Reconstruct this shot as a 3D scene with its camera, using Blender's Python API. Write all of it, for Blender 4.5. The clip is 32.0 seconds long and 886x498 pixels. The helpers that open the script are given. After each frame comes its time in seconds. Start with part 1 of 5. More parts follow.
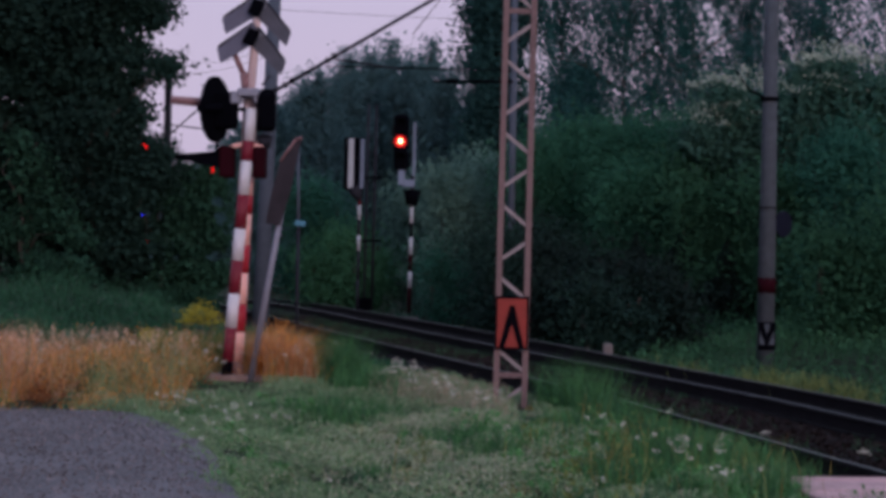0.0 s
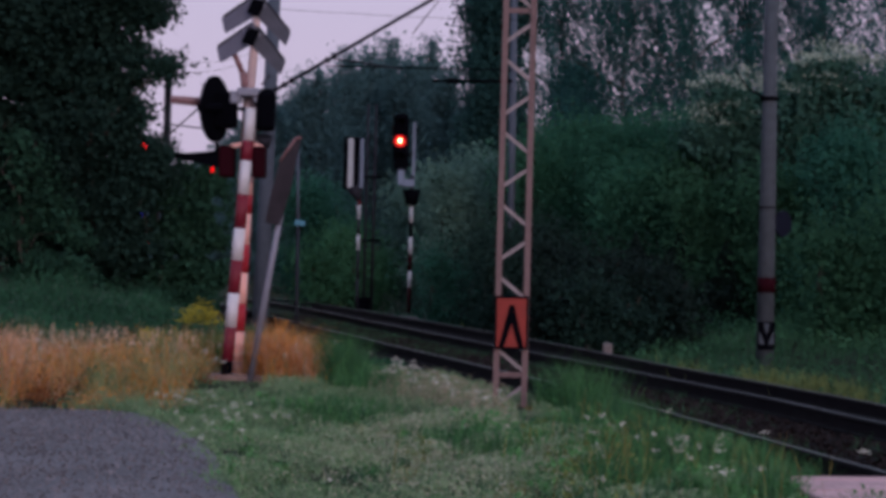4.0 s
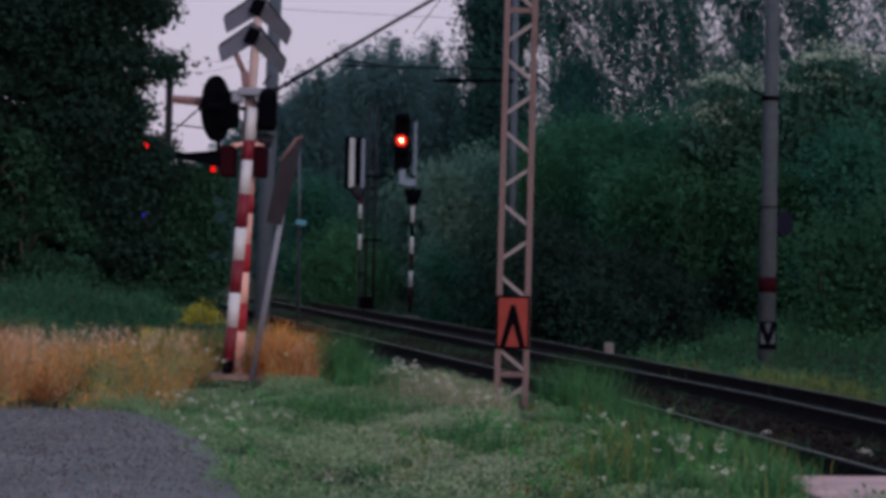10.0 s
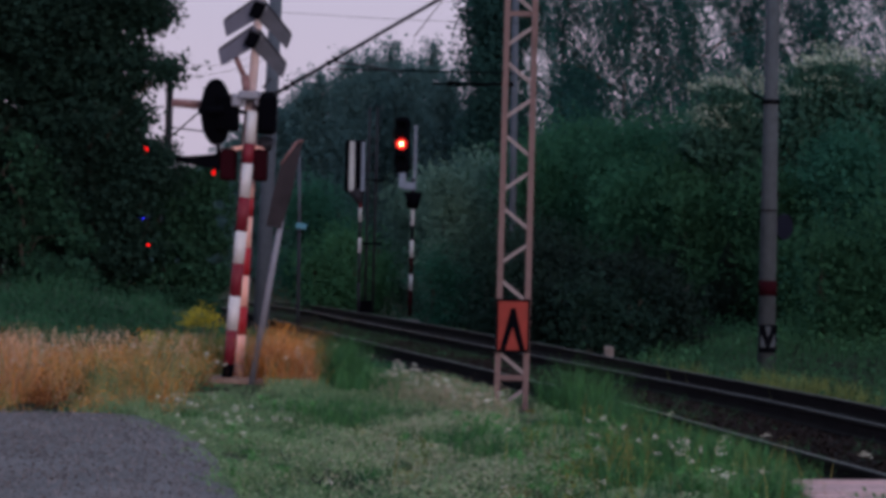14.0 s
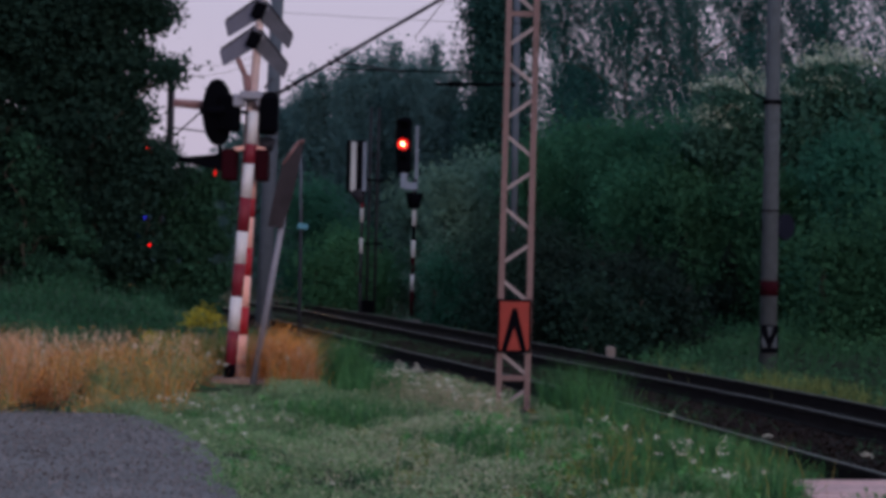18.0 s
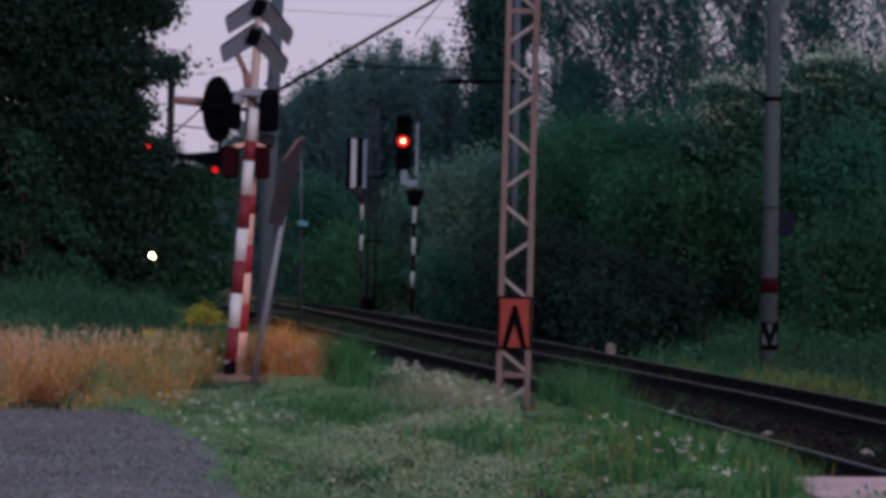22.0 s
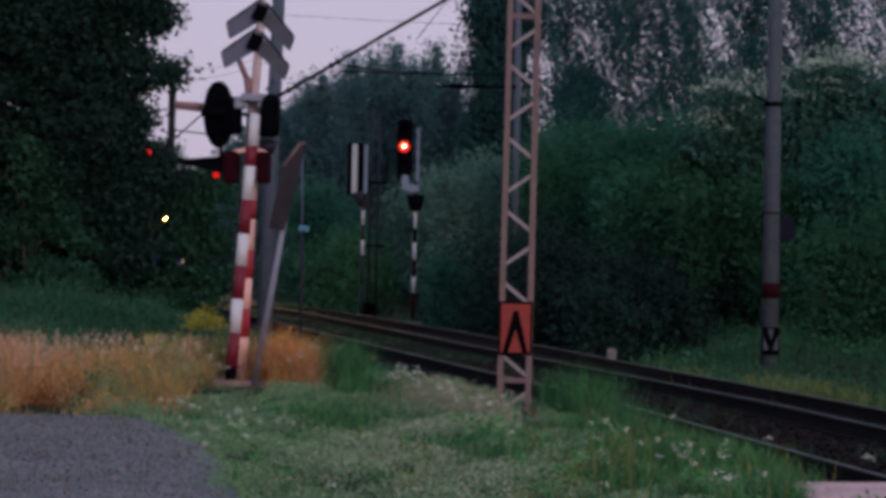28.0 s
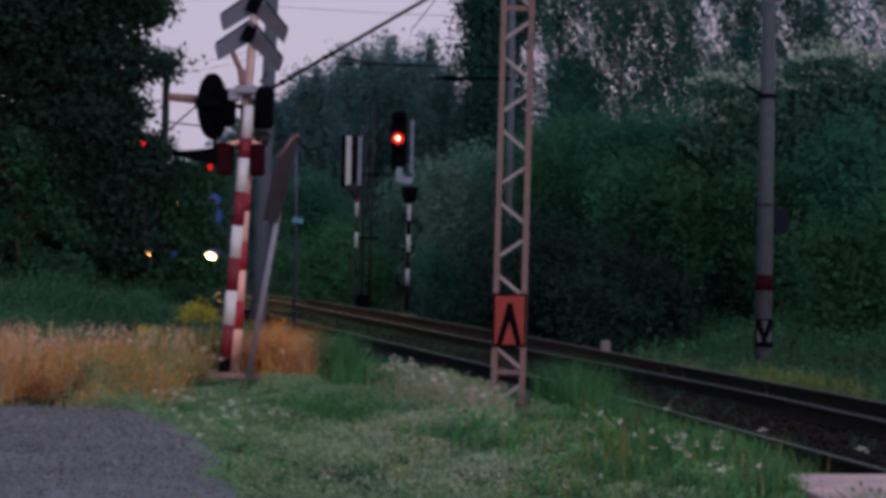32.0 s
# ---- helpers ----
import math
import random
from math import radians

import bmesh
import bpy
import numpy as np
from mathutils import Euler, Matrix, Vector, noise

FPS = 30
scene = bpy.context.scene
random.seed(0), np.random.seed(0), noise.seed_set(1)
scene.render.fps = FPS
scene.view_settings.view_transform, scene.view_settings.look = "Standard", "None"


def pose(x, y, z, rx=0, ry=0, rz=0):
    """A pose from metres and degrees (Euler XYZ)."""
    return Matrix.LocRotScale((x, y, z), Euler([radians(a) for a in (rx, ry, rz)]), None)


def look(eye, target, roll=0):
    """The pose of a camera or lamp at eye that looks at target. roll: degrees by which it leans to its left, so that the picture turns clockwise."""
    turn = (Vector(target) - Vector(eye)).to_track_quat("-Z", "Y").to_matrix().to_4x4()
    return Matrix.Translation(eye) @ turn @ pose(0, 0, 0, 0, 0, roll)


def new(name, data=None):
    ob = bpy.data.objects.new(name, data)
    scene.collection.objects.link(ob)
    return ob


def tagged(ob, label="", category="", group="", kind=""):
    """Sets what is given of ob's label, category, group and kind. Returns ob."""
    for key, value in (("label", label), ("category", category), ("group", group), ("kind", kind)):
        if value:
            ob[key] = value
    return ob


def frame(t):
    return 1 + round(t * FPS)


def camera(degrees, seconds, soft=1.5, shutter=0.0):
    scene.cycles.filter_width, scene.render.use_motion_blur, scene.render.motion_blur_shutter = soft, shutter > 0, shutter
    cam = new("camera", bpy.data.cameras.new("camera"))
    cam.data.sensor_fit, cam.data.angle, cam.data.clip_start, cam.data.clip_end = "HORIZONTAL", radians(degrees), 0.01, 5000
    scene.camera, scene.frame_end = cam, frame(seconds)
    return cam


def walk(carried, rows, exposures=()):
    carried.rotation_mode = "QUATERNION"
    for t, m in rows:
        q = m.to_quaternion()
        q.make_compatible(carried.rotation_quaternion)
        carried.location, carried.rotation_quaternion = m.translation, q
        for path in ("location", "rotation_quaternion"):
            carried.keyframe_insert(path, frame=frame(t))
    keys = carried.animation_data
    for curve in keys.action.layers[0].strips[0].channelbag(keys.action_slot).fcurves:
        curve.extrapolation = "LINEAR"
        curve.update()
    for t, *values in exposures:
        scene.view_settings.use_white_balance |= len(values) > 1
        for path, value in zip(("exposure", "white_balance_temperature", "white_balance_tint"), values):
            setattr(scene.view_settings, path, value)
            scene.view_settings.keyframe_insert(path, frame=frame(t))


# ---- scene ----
DEG = 25.26
cam = camera(DEG, 32.0, soft=4.1)

# the tripod's small sway: seconds, yaw and tilt in arc minutes
SWAY = [
    (0, -0.10, -1.28), (0.5, 1.57, 1.47), (1, -1.47, -1.18), (1.5, 0.29, 0.20), (2, 1.47, -2.26), (2.5, -1.47, 1.38),
    (3, -1.47, -3.14), (3.5, -1.18, -2.65), (5.5, 0.10, -0.79), (6, 0.10, -1.57), (6.5, 0.00, -0.10), (7, 0.00, 0.20),
    (7.5, -0.20, 0.00), (8, -0.10, -1.77), (8.5, -0.20, -1.47), (9, -1.28, -0.29), (9.5, 0.79, -1.38), (10, 1.57, -2.65),
    (10.5, 1.57, 0.20), (11, -0.10, 1.38), (11.5, 0.79, 0.10), (12, 0.00, 0.00), (12.5, 1.57, -0.10), (13, -0.79, -3.04),
    (13.5, 1.47, 0.00), (14, 1.57, 3.34), (14.5, 4.52, 2.85), (16.5, 1.87, 1.28), (17, 5.89, 1.47), (17.5, 7.56, 3.14),
    (18, 4.22, 3.73), (18.5, 1.28, 5.89), (19, 0.69, 6.19), (19.5, 1.28, 4.81), (20, 4.71, 6.29), (20.5, -0.29, 4.42),
    (21, 2.95, 0.10), (21.5, 2.95, 0.79), (22, 4.52, -1.28), (22.5, 2.65, 1.47), (23, 1.77, -0.29), (23.5, 11.98, 1.38),
    (24, 4.81, 2.95), (24.5, 5.80, 4.62), (25, 6.09, 5.80), (25.5, 5.80, 4.22), (27.5, 3.73, 3.04), (28, 6.29, 7.56),
    (28.5, 4.13, 4.81), (29, 7.17, -1.28), (29.5, -0.20, -5.70), (30, 1.28, 0.10), (30.5, 4.81, 2.85), (31, 2.85, -0.29),
    (31.5, 4.71, 1.67), (32, -4.22, -6.29)]
EYE = (0.0, 0.0, 1.5)
BASE = look(EYE, (0.0, 100.0, 1.5), roll=1.25)
walk(cam, [(t, BASE @ Matrix.Rotation(radians(a / 60), 4, "Y") @ Matrix.Rotation(radians(b / 60), 4, "X"))
           for t, a, b in SWAY], exposures=[(0, 0.03, 6250, 19), (8.4, 0.03, 6250, 18), (9.4, 0.04, 6450, 8), (10.8, 0.04, 6450, 8), (12, 0.03, 6420, 12), (20, 0.0, 6350, 11), (32, -0.03, 6350, 11)])

# ---- dusk sky and the last glow behind the camera ----
world = bpy.data.worlds.new("dusk")
scene.world = world
world.use_nodes = True
wn, wl = world.node_tree.nodes, world.node_tree.links
sky = wn.new("ShaderNodeTexSky")
sky.sky_type, sky.sun_disc = "NISHITA", False
sky.sun_elevation, sky.sun_rotation = radians(4), radians(150)
sky.air_density, sky.dust_density, sky.ozone_density = 1.0, 2.0, 2.0
haze = wn.new("ShaderNodeMixRGB")
haze.blend_type = "MIX"
haze.inputs[0].default_value = 0.8
# thin even cloud: rosy at the horizon, cooler overhead
way, rise, veil = wn.new("ShaderNodeTexCoord"), wn.new("ShaderNodeSeparateXYZ"), wn.new("ShaderNodeValToRGB")
veil.color_ramp.elements[0].color = (0.595, 0.515, 0.665, 1)
veil.color_ramp.elements[1].color = (0.43, 0.57, 0.76, 1)
veil.color_ramp.elements[0].position, veil.color_ramp.elements[1].position = 0.1, 0.6
lift = wn.new("ShaderNodeMixRGB")
lift.blend_type = "MULTIPLY"
lift.inputs[0].default_value = 1
lift.inputs[2].default_value = (11, 11, 11, 1)
wl.new(way.outputs["Generated"], rise.inputs[0])
wl.new(rise.outputs[2], veil.inputs[0])
wl.new(veil.outputs[0], lift.inputs[1])
wl.new(lift.outputs[0], haze.inputs[2])
wl.new(sky.outputs[0], haze.inputs[1])
wl.new(haze.outputs[0], wn["Background"].inputs[0])
wn["Background"].inputs[1].default_value = 0.1
sun_data = bpy.data.lights.new("sun", "SUN")
sun_data.energy, sun_data.angle, sun_data.color = 1.1, radians(20), (1.0, 0.87, 0.80)
sun = new("sun", sun_data)
sun.matrix_world = look((30, -50, 18), (0, 22, 0))


# ---- materials ----
def material(name, colour, rough=0.8, vary=0.25, scale=8.0, bump=0.15, metal=0.0, island=0.0, obj=0.0, glow=None, trans=0.0, detail=5.0, second=None, blotch=1.0, spec=0.35):
    m = bpy.data.materials.new(name)
    m.use_nodes = True
    n, l = m.node_tree.nodes, m.node_tree.links
    b = n["Principled BSDF"]
    b.inputs["Roughness"].default_value, b.inputs["Metallic"].default_value = rough, metal
    b.inputs["Specular IOR Level"].default_value = spec
    co = n.new("ShaderNodeTexCoord")
    fine, wide = n.new("ShaderNodeTexNoise"), n.new("ShaderNodeTexNoise")
    for tex, s in ((fine, scale), (wide, scale * 0.13 * blotch)):
        tex.inputs["Scale"].default_value, tex.inputs["Detail"].default_value = s, detail
        l.new(co.outputs["Object"], tex.inputs["Vector"])
    ramp = n.new("ShaderNodeValToRGB")
    ramp.color_ramp.elements[0].position, ramp.color_ramp.elements[1].position = 0.3, 0.7
    c = Vector(colour)
    lo = c * (1 - vary)
    hi = Vector(second) if second else c * (1 + vary)
    ramp.color_ramp.elements[0].color, ramp.color_ramp.elements[1].color = (*lo, 1), (*hi, 1)
    mixv = n.new("ShaderNodeMath")
    mixv.operation = "ADD"
    half, halfw = n.new("ShaderNodeMath"), n.new("ShaderNodeMath")
    for h, tex in ((half, fine), (halfw, wide)):
        h.operation = "MULTIPLY"
        h.inputs[1].default_value = 0.5
        l.new(tex.outputs["Fac"], h.inputs[0])
    l.new(half.outputs[0], mixv.inputs[0])
    l.new(halfw.outputs[0], mixv.inputs[1])
    last = mixv.outputs[0]
    if island or obj:
        src = n.new("ShaderNodeNewGeometry").outputs["Random Per Island"] if island else n.new("ShaderNodeObjectInfo").outputs["Random"]
        k = n.new("ShaderNodeMath")
        k.operation = "MULTIPLY_ADD"
        k.inputs[1].default_value = island or obj
        k.inputs[2].default_value = -0.5 * (island or obj)
        l.new(src, k.inputs[0])
        add = n.new("ShaderNodeMath")
        add.operation = "ADD"
        l.new(last, add.inputs[0])
        l.new(k.outputs[0], add.inputs[1])
        last = add.outputs[0]
    l.new(last, ramp.inputs[0])
    l.new(ramp.outputs[0], b.inputs["Base Color"])
    if bump:
        bp = n.new("ShaderNodeBump")
        bp.inputs["Strength"].default_value, bp.inputs["Distance"].default_value = bump, 0.02
        l.new(fine.outputs["Fac"], bp.inputs["Height"])
        l.new(bp.outputs[0], b.inputs["Normal"])
    if glow:
        b.inputs["Emission Color"].default_value = (*glow[:3], 1)
        b.inputs["Emission Strength"].default_value = glow[3]
    if trans:
        tr, mx = n.new("ShaderNodeBsdfTranslucent"), n.new("ShaderNodeMixShader")
        l.new(ramp.outputs[0], tr.inputs[0])
        mx.inputs[0].default_value = trans
        l.new(b.outputs[0], mx.inputs[1])
        l.new(tr.outputs[0], mx.inputs[2])
        l.new(mx.outputs[0], n["Material Output"].inputs[0])
    return m


M = dict(
    leafpale2=material("leaf_grey", (0.115, 0.205, 0.165), 0.8, 0.45, 0.7, 0, island=0.12, trans=0.35, spec=0.15),
    soil=material("soil", (0.022, 0.028, 0.016), 0.95, 0.5, 6, 0.6, spec=0.1),
    asphalt=material("asphalt", (0.152, 0.134, 0.143), 0.95, 0.55, 26, 0.8, blotch=0.25, spec=0.15, detail=9),
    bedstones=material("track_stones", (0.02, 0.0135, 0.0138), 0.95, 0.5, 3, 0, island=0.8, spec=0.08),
    rosy=material("grass_rosy", (0.7, 0.26, 0.12), 0.85, 0.5, 1.6, 0, island=0.5, trans=0.25, second=(0.8, 0.52, 0.38), spec=0.15),
    olive=material("grass_olive", (0.36, 0.2, 0.05), 0.85, 0.35, 1.6, 0, island=0.5, trans=0.25, second=(0.4, 0.3, 0.1), spec=0.15),
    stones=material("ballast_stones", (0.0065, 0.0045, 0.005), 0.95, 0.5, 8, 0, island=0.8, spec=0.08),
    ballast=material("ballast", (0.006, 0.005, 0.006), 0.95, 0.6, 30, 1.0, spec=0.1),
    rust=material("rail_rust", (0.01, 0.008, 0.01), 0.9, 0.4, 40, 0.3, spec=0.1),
    head=material("rail_head", (0.12, 0.123, 0.123), 0.36, 0.15, 30, 0.05, metal=1.0),
    dullhead=material("dull_rail_head", (0.11, 0.1, 0.1), 0.6, 0.3, 12, 0.1, spec=0.3),
    wood=material("sleeper_wood", (0.02, 0.017, 0.018), 0.9, 0.4, 25, 0.5, obj=0.3, spec=0.1),
    concrete=material("concrete", (0.15, 0.12, 0.12), 0.9, 0.3, 20, 0.4),
    oldbase=material("mossy_concrete", (0.22, 0.14, 0.125), 0.95, 0.4, 14, 0.5, spec=0.1),
    seed=material("seed_heads", (0.36, 0.29, 0.21), 0.9, 0.4, 2, 0, island=0.6, trans=0.2, spec=0.1),
    gravel=material("road_gravel", (0.17, 0.146, 0.16), 0.95, 0.5, 4, 0, island=1.0, spec=0.1),
    slab=material("crossing_concrete", (0.55, 0.32, 0.325), 0.9, 0.3, 18, 0.4),
    pole=material("pole_concrete", (0.06, 0.068, 0.084), 0.9, 0.3, 9, 0.3),
    zinc=material("zinc", (0.24, 0.23, 0.29), 0.6, 0.2, 20, 0.1, metal=0.3),
    white=material("white_paint", (0.62, 0.56, 0.61), 0.6, 0.12, 18, 0.1),
    red=material("red_paint", (0.17, 0.01, 0.025), 0.6, 0.25, 18, 0.1),
    # salmon, scarlet, palerose: white and red paint with warm light mixed into the colour
    salmon=material("warm_tinted_white", (0.9, 0.46, 0.41), 0.6, 0.12, 18, 0.1),
    scarlet=material("warm_tinted_red", (0.38, 0.016, 0.03), 0.6, 0.2, 18, 0.1),
    black=material("black_paint", (0.002, 0.002, 0.004), 0.9, 0.3, 20, 0.1, spec=0.03),
    # white for the far masts, set dimmer than the near white paint
    farwhite=material("dimmed_white", (0.38, 0.38, 0.42), 0.7, 0.2, 18, 0.1, spec=0.2),
    signgrey=material("sign_back", (0.105, 0.1, 0.15), 0.6, 0.2, 10, 0.1),
    # darker copy of the sign back; shade painted on the right-hand arms
    signshade=material("sign_back_shaded", (0.075, 0.072, 0.1), 0.65, 0.25, 10, 0.1),
    dull=material("dull_sign_back", (0.02, 0.019, 0.028), 0.7, 0.3, 10, 0.1, spec=0.15),
    mast=material("rose_mast_paint", (0.17, 0.102, 0.106), 0.7, 0.25, 16, 0.2),
    orange=material("orange_board", (0.25, 0.021, 0.015), 0.6, 0.2, 12, 0.1),
    brownarm=material("brown_arm", (0.24, 0.12, 0.13), 0.7, 0.2, 12, 0.1),
    darkred=material("dark_red_housing", (0.02, 0.002, 0.005), 0.8, 0.2, 12, 0.1, spec=0.05),
    leafy=material("edge_weeds", (0.15, 0.175, 0.06), 0.85, 0.4, 0.9, 0, island=0.6, trans=0.25, spec=0.15),
    palerose=material("warm_tinted_pale", (0.78, 0.56, 0.57), 0.6, 0.15, 14, 0.1),
    cyanplate=material("cyan_plate", (0.06, 0.19, 0.27), 0.6, 0.2, 10, 0.1),
    redlamp=material("red_lamp", (0.02, 0.0, 0.0), 0.9, 0, 5, 0, glow=(1, 0.006, 0.008, 0.8), spec=0.02),
    stoplamp=material("stop_lamp", (0.5, 0.02, 0.0), 0.4, 0, 5, 0, glow=(1.0, 0.74, 0.34, 6)),
    stophalo=material("stop_lens_halo", (0.5, 0.02, 0.0), 0.4, 0, 5, 0, glow=(1.0, 0.006, 0.006, 0.7)),
    smallred=material("small_red_lamp", (0.02, 0.0, 0.0), 0.9, 0, 5, 0, glow=(1, 0.012, 0.014, 1.3), spec=0.02),
    bluelamp=material("blue_lamp", (0.02, 0.02, 0.5), 0.4, 0, 5, 0, glow=(0.03, 0.04, 1, 3.0)),
    headlamp=material("headlamp", (1, 0.8, 0.5), 0.4, 0, 5, 0, glow=(1.0, 0.56, 0.18, 6500)),
    # glow colour of the discs that stand in for headlamp halo
    lamphalo=material("lamp_halo", (0.8, 0.5, 0.2), 0.4, 0, 5, 0, glow=(1.0, 0.5, 0.14, 0.7)),
    bluebody=material("blue_train_paint", (0.006, 0.05, 0.25), 0.55, 0.15, 6, 0.05),
    greybody=material("grey_train_paint", (0.02, 0.021, 0.026), 0.6, 0.15, 6, 0.05),
    glass=material("dark_glass", (0.006, 0.008, 0.014), 0.25, 0.1, 3, 0, spec=0.12),
    bark=material("bark", (0.05, 0.04, 0.035), 0.95, 0.4, 12, 0.7),
    birch=material("pale_bark", (0.09, 0.085, 0.09), 0.9, 0.5, 9, 0.4),
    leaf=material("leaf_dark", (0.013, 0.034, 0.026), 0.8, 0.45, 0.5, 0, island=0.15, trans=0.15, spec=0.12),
    leaf2=material("leaf_mid", (0.036, 0.132, 0.092), 0.8, 0.5, 0.6, 0, island=0.1, trans=0.45, spec=0.12),
    leaf3=material("leaf_fresh", (0.06, 0.17, 0.085), 0.8, 0.4, 0.9, 0, island=0.14, trans=0.4, spec=0.12),
    leafpale=material("leaf_pale", (0.034, 0.105, 0.075), 0.8, 0.4, 0.8, 0, island=0.25, trans=0.3, second=(0.075, 0.165, 0.125), spec=0.12),
    # distance haze painted in as a paler, bluer leaf green
    leafhaze=material("leaf_haze", (0.082, 0.152, 0.158), 0.8, 0.25, 0.35, 0, island=0.08, trans=0.4, spec=0.12),
    leafdeep=material("leaf_deep", (0.046, 0.15, 0.088), 0.8, 0.6, 0.6, 0, island=0.1, trans=0.5, spec=0.12),
    leafbirch=material("leaf_birch", (0.024, 0.092, 0.09), 0.8, 0.4, 0.7, 0, island=0.2, trans=0.2, spec=0.12),
    blossom=material("blossom_cream", (0.42, 0.47, 0.38), 0.85, 0.3, 1.5, 0, island=0.4, trans=0.25, spec=0.1),
    signplate=material("sign_face_back", (0.034, 0.027, 0.034), 0.8, 0.4, 6, 0.1, spec=0.1),
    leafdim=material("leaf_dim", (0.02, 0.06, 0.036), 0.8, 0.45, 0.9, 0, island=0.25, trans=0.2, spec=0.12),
    pole2=material("blue_grey_concrete", (0.07, 0.081, 0.112), 0.9, 0.25, 14, 0.3),
    edgeblue=material("blue_grey_steel", (0.15, 0.175, 0.25), 0.6, 0.2, 14, 0.1),
    leafshade=material("leaf_shade", (0.02, 0.062, 0.06), 0.8, 0.4, 0.5, 0, island=0.12, trans=0.25, spec=0.12),
    leafolive=material("leaf_olive", (0.042, 0.122, 0.066), 0.8, 0.5, 0.6, 0, island=0.1, trans=0.45, spec=0.12),
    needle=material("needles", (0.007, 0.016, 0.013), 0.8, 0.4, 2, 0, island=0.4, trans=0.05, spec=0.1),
    withered=material("grass_withered", (0.2, 0.075, 0.03), 0.85, 0.4, 1.6, 0, island=0.5, trans=0.2, spec=0.15),
    bank=material("grass_bank", (0.035, 0.1, 0.048), 0.8, 0.45, 0.6, 0, island=0.35, trans=0.2, spec=0.15),
    grass=material("grass_green", (0.18, 0.266, 0.138), 0.8, 0.38, 0.9, 0, island=0.35, trans=0.25, spec=0.15),
    lush=material("grass_lush", (0.073, 0.196, 0.066), 0.8, 0.45, 0.9, 0, island=0.5, trans=0.2, spec=0.15),
    meadow=material("grass_meadow", (0.031, 0.098, 0.05), 0.8, 0.6, 0.8, 0, island=0.4, trans=0.2, spec=0.15),
    dry=material("grass_dry", (0.82, 0.225, 0.024), 0.85, 0.6, 2.2, 0, island=0.5, trans=0.25, second=(0.98, 0.41, 0.1), spec=0.15),
    pale=material("grass_pale", (0.42, 0.395, 0.285), 0.85, 0.25, 0.9, 0, island=0.3, trans=0.25, spec=0.15),
    flower=material("flower_white", (0.6, 0.56, 0.5), 0.8, 0.25, 20, 0, island=0.4),
    yellow=material("flower_yellow", (0.44, 0.35, 0.03), 0.8, 0.35, 3, 0, island=0.5, trans=0.2),
)


# ---- mesh helpers ----
def part(name, bm, mat, parent=None, label=""):
    """Link a bmesh as one mesh object under its parent."""
    me = bpy.data.meshes.new(name)
    bm.to_mesh(me)
    bm.free()
    me.materials.append(mat)
    ob = new(name, me)
    if parent:
        ob.parent = parent
    if label:
        tagged(ob, label)
    return ob


def thing(name, at, label, category, group="", rz=0, kind=""):
    e = new(name)
    e.empty_display_size = 0.2
    e.matrix_world = pose(*at, 0, 0, rz)
    return tagged(e, label, category, group, kind)


def tube(bm, p, q, r0, r1=None, n=12, smooth=True):
    p, q = Vector(p), Vector(q)
    r1 = r0 if r1 is None else r1
    z = (q - p).normalized()
    x = z.orthogonal().normalized()
    y = z.cross(x)
    a = [bm.verts.new(p + (x * math.cos(k * 2 * math.pi / n) + y * math.sin(k * 2 * math.pi / n)) * r0) for k in range(n)]
    b = [bm.verts.new(q + (x * math.cos(k * 2 * math.pi / n) + y * math.sin(k * 2 * math.pi / n)) * r1) for k in range(n)]
    for k in range(n):
        f = bm.faces.new((a[k], a[(k + 1) % n], b[(k + 1) % n], b[k]))
        f.smooth = smooth
    bm.faces.new(a[::-1])
    bm.faces.new(b)
    return bm


def loft(bm, pts, radii, n=9):
    """One closed skin along a bent line of points."""
    rings = []
    for p, r in zip(pts, radii):
        rings.append([bm.verts.new((p[0] + r * math.cos(i * 2 * math.pi / n), p[1] + r * math.sin(i * 2 * math.pi / n), p[2])) for i in range(n)])
    for a, b in zip(rings, rings[1:]):
        for i in range(n):
            f = bm.faces.new((a[i], a[(i + 1) % n], b[(i + 1) % n], b[i]))
            f.smooth = True
    bm.faces.new(rings[-1])
    bm.faces.new(rings[0][::-1])
    return bm


def box(bm, centre, size, turn=None, bevel=0.0):
    m = Matrix.Translation(centre) @ (turn or Matrix()) @ Matrix.Diagonal((*size, 1))
    made = bmesh.ops.create_cube(bm, size=1, matrix=m)
    if bevel:
        edges = list({e for v in made["verts"] for e in v.link_edges})
        bmesh.ops.bevel(bm, geom=edges, offset=bevel, segments=2, affect="EDGES", profile=0.5)
    return bm


def plate(bm, outline, thick, frame_x, frame_z, origin):
    """A flat plate with a given outline in the plane of two axes."""
    ax, az, o = Vector(frame_x), Vector(frame_z), Vector(origin)
    nrm = ax.cross(az).normalized() * thick * 0.5
    f = [bm.verts.new(o + ax * u + az * v + nrm) for u, v in outline]
    b = [bm.verts.new(o + ax * u + az * v - nrm) for u, v in outline]
    k = len(outline)
    bm.faces.new(f)
    bm.faces.new(b[::-1])
    for i in range(k):
        bm.faces.new((f[i], b[i], b[(i + 1) % k], f[(i + 1) % k]))
    bmesh.ops.recalc_face_normals(bm, faces=bm.faces[:])
    return bm


def B():
    return bmesh.new()


def raw(name, verts, faces, mat, parent=None):
    me = bpy.data.meshes.new(name)
    me.from_pydata(verts, [], faces)
    me.materials.append(mat)
    ob = new(name, me)
    if parent:
        ob.parent = parent
    return ob


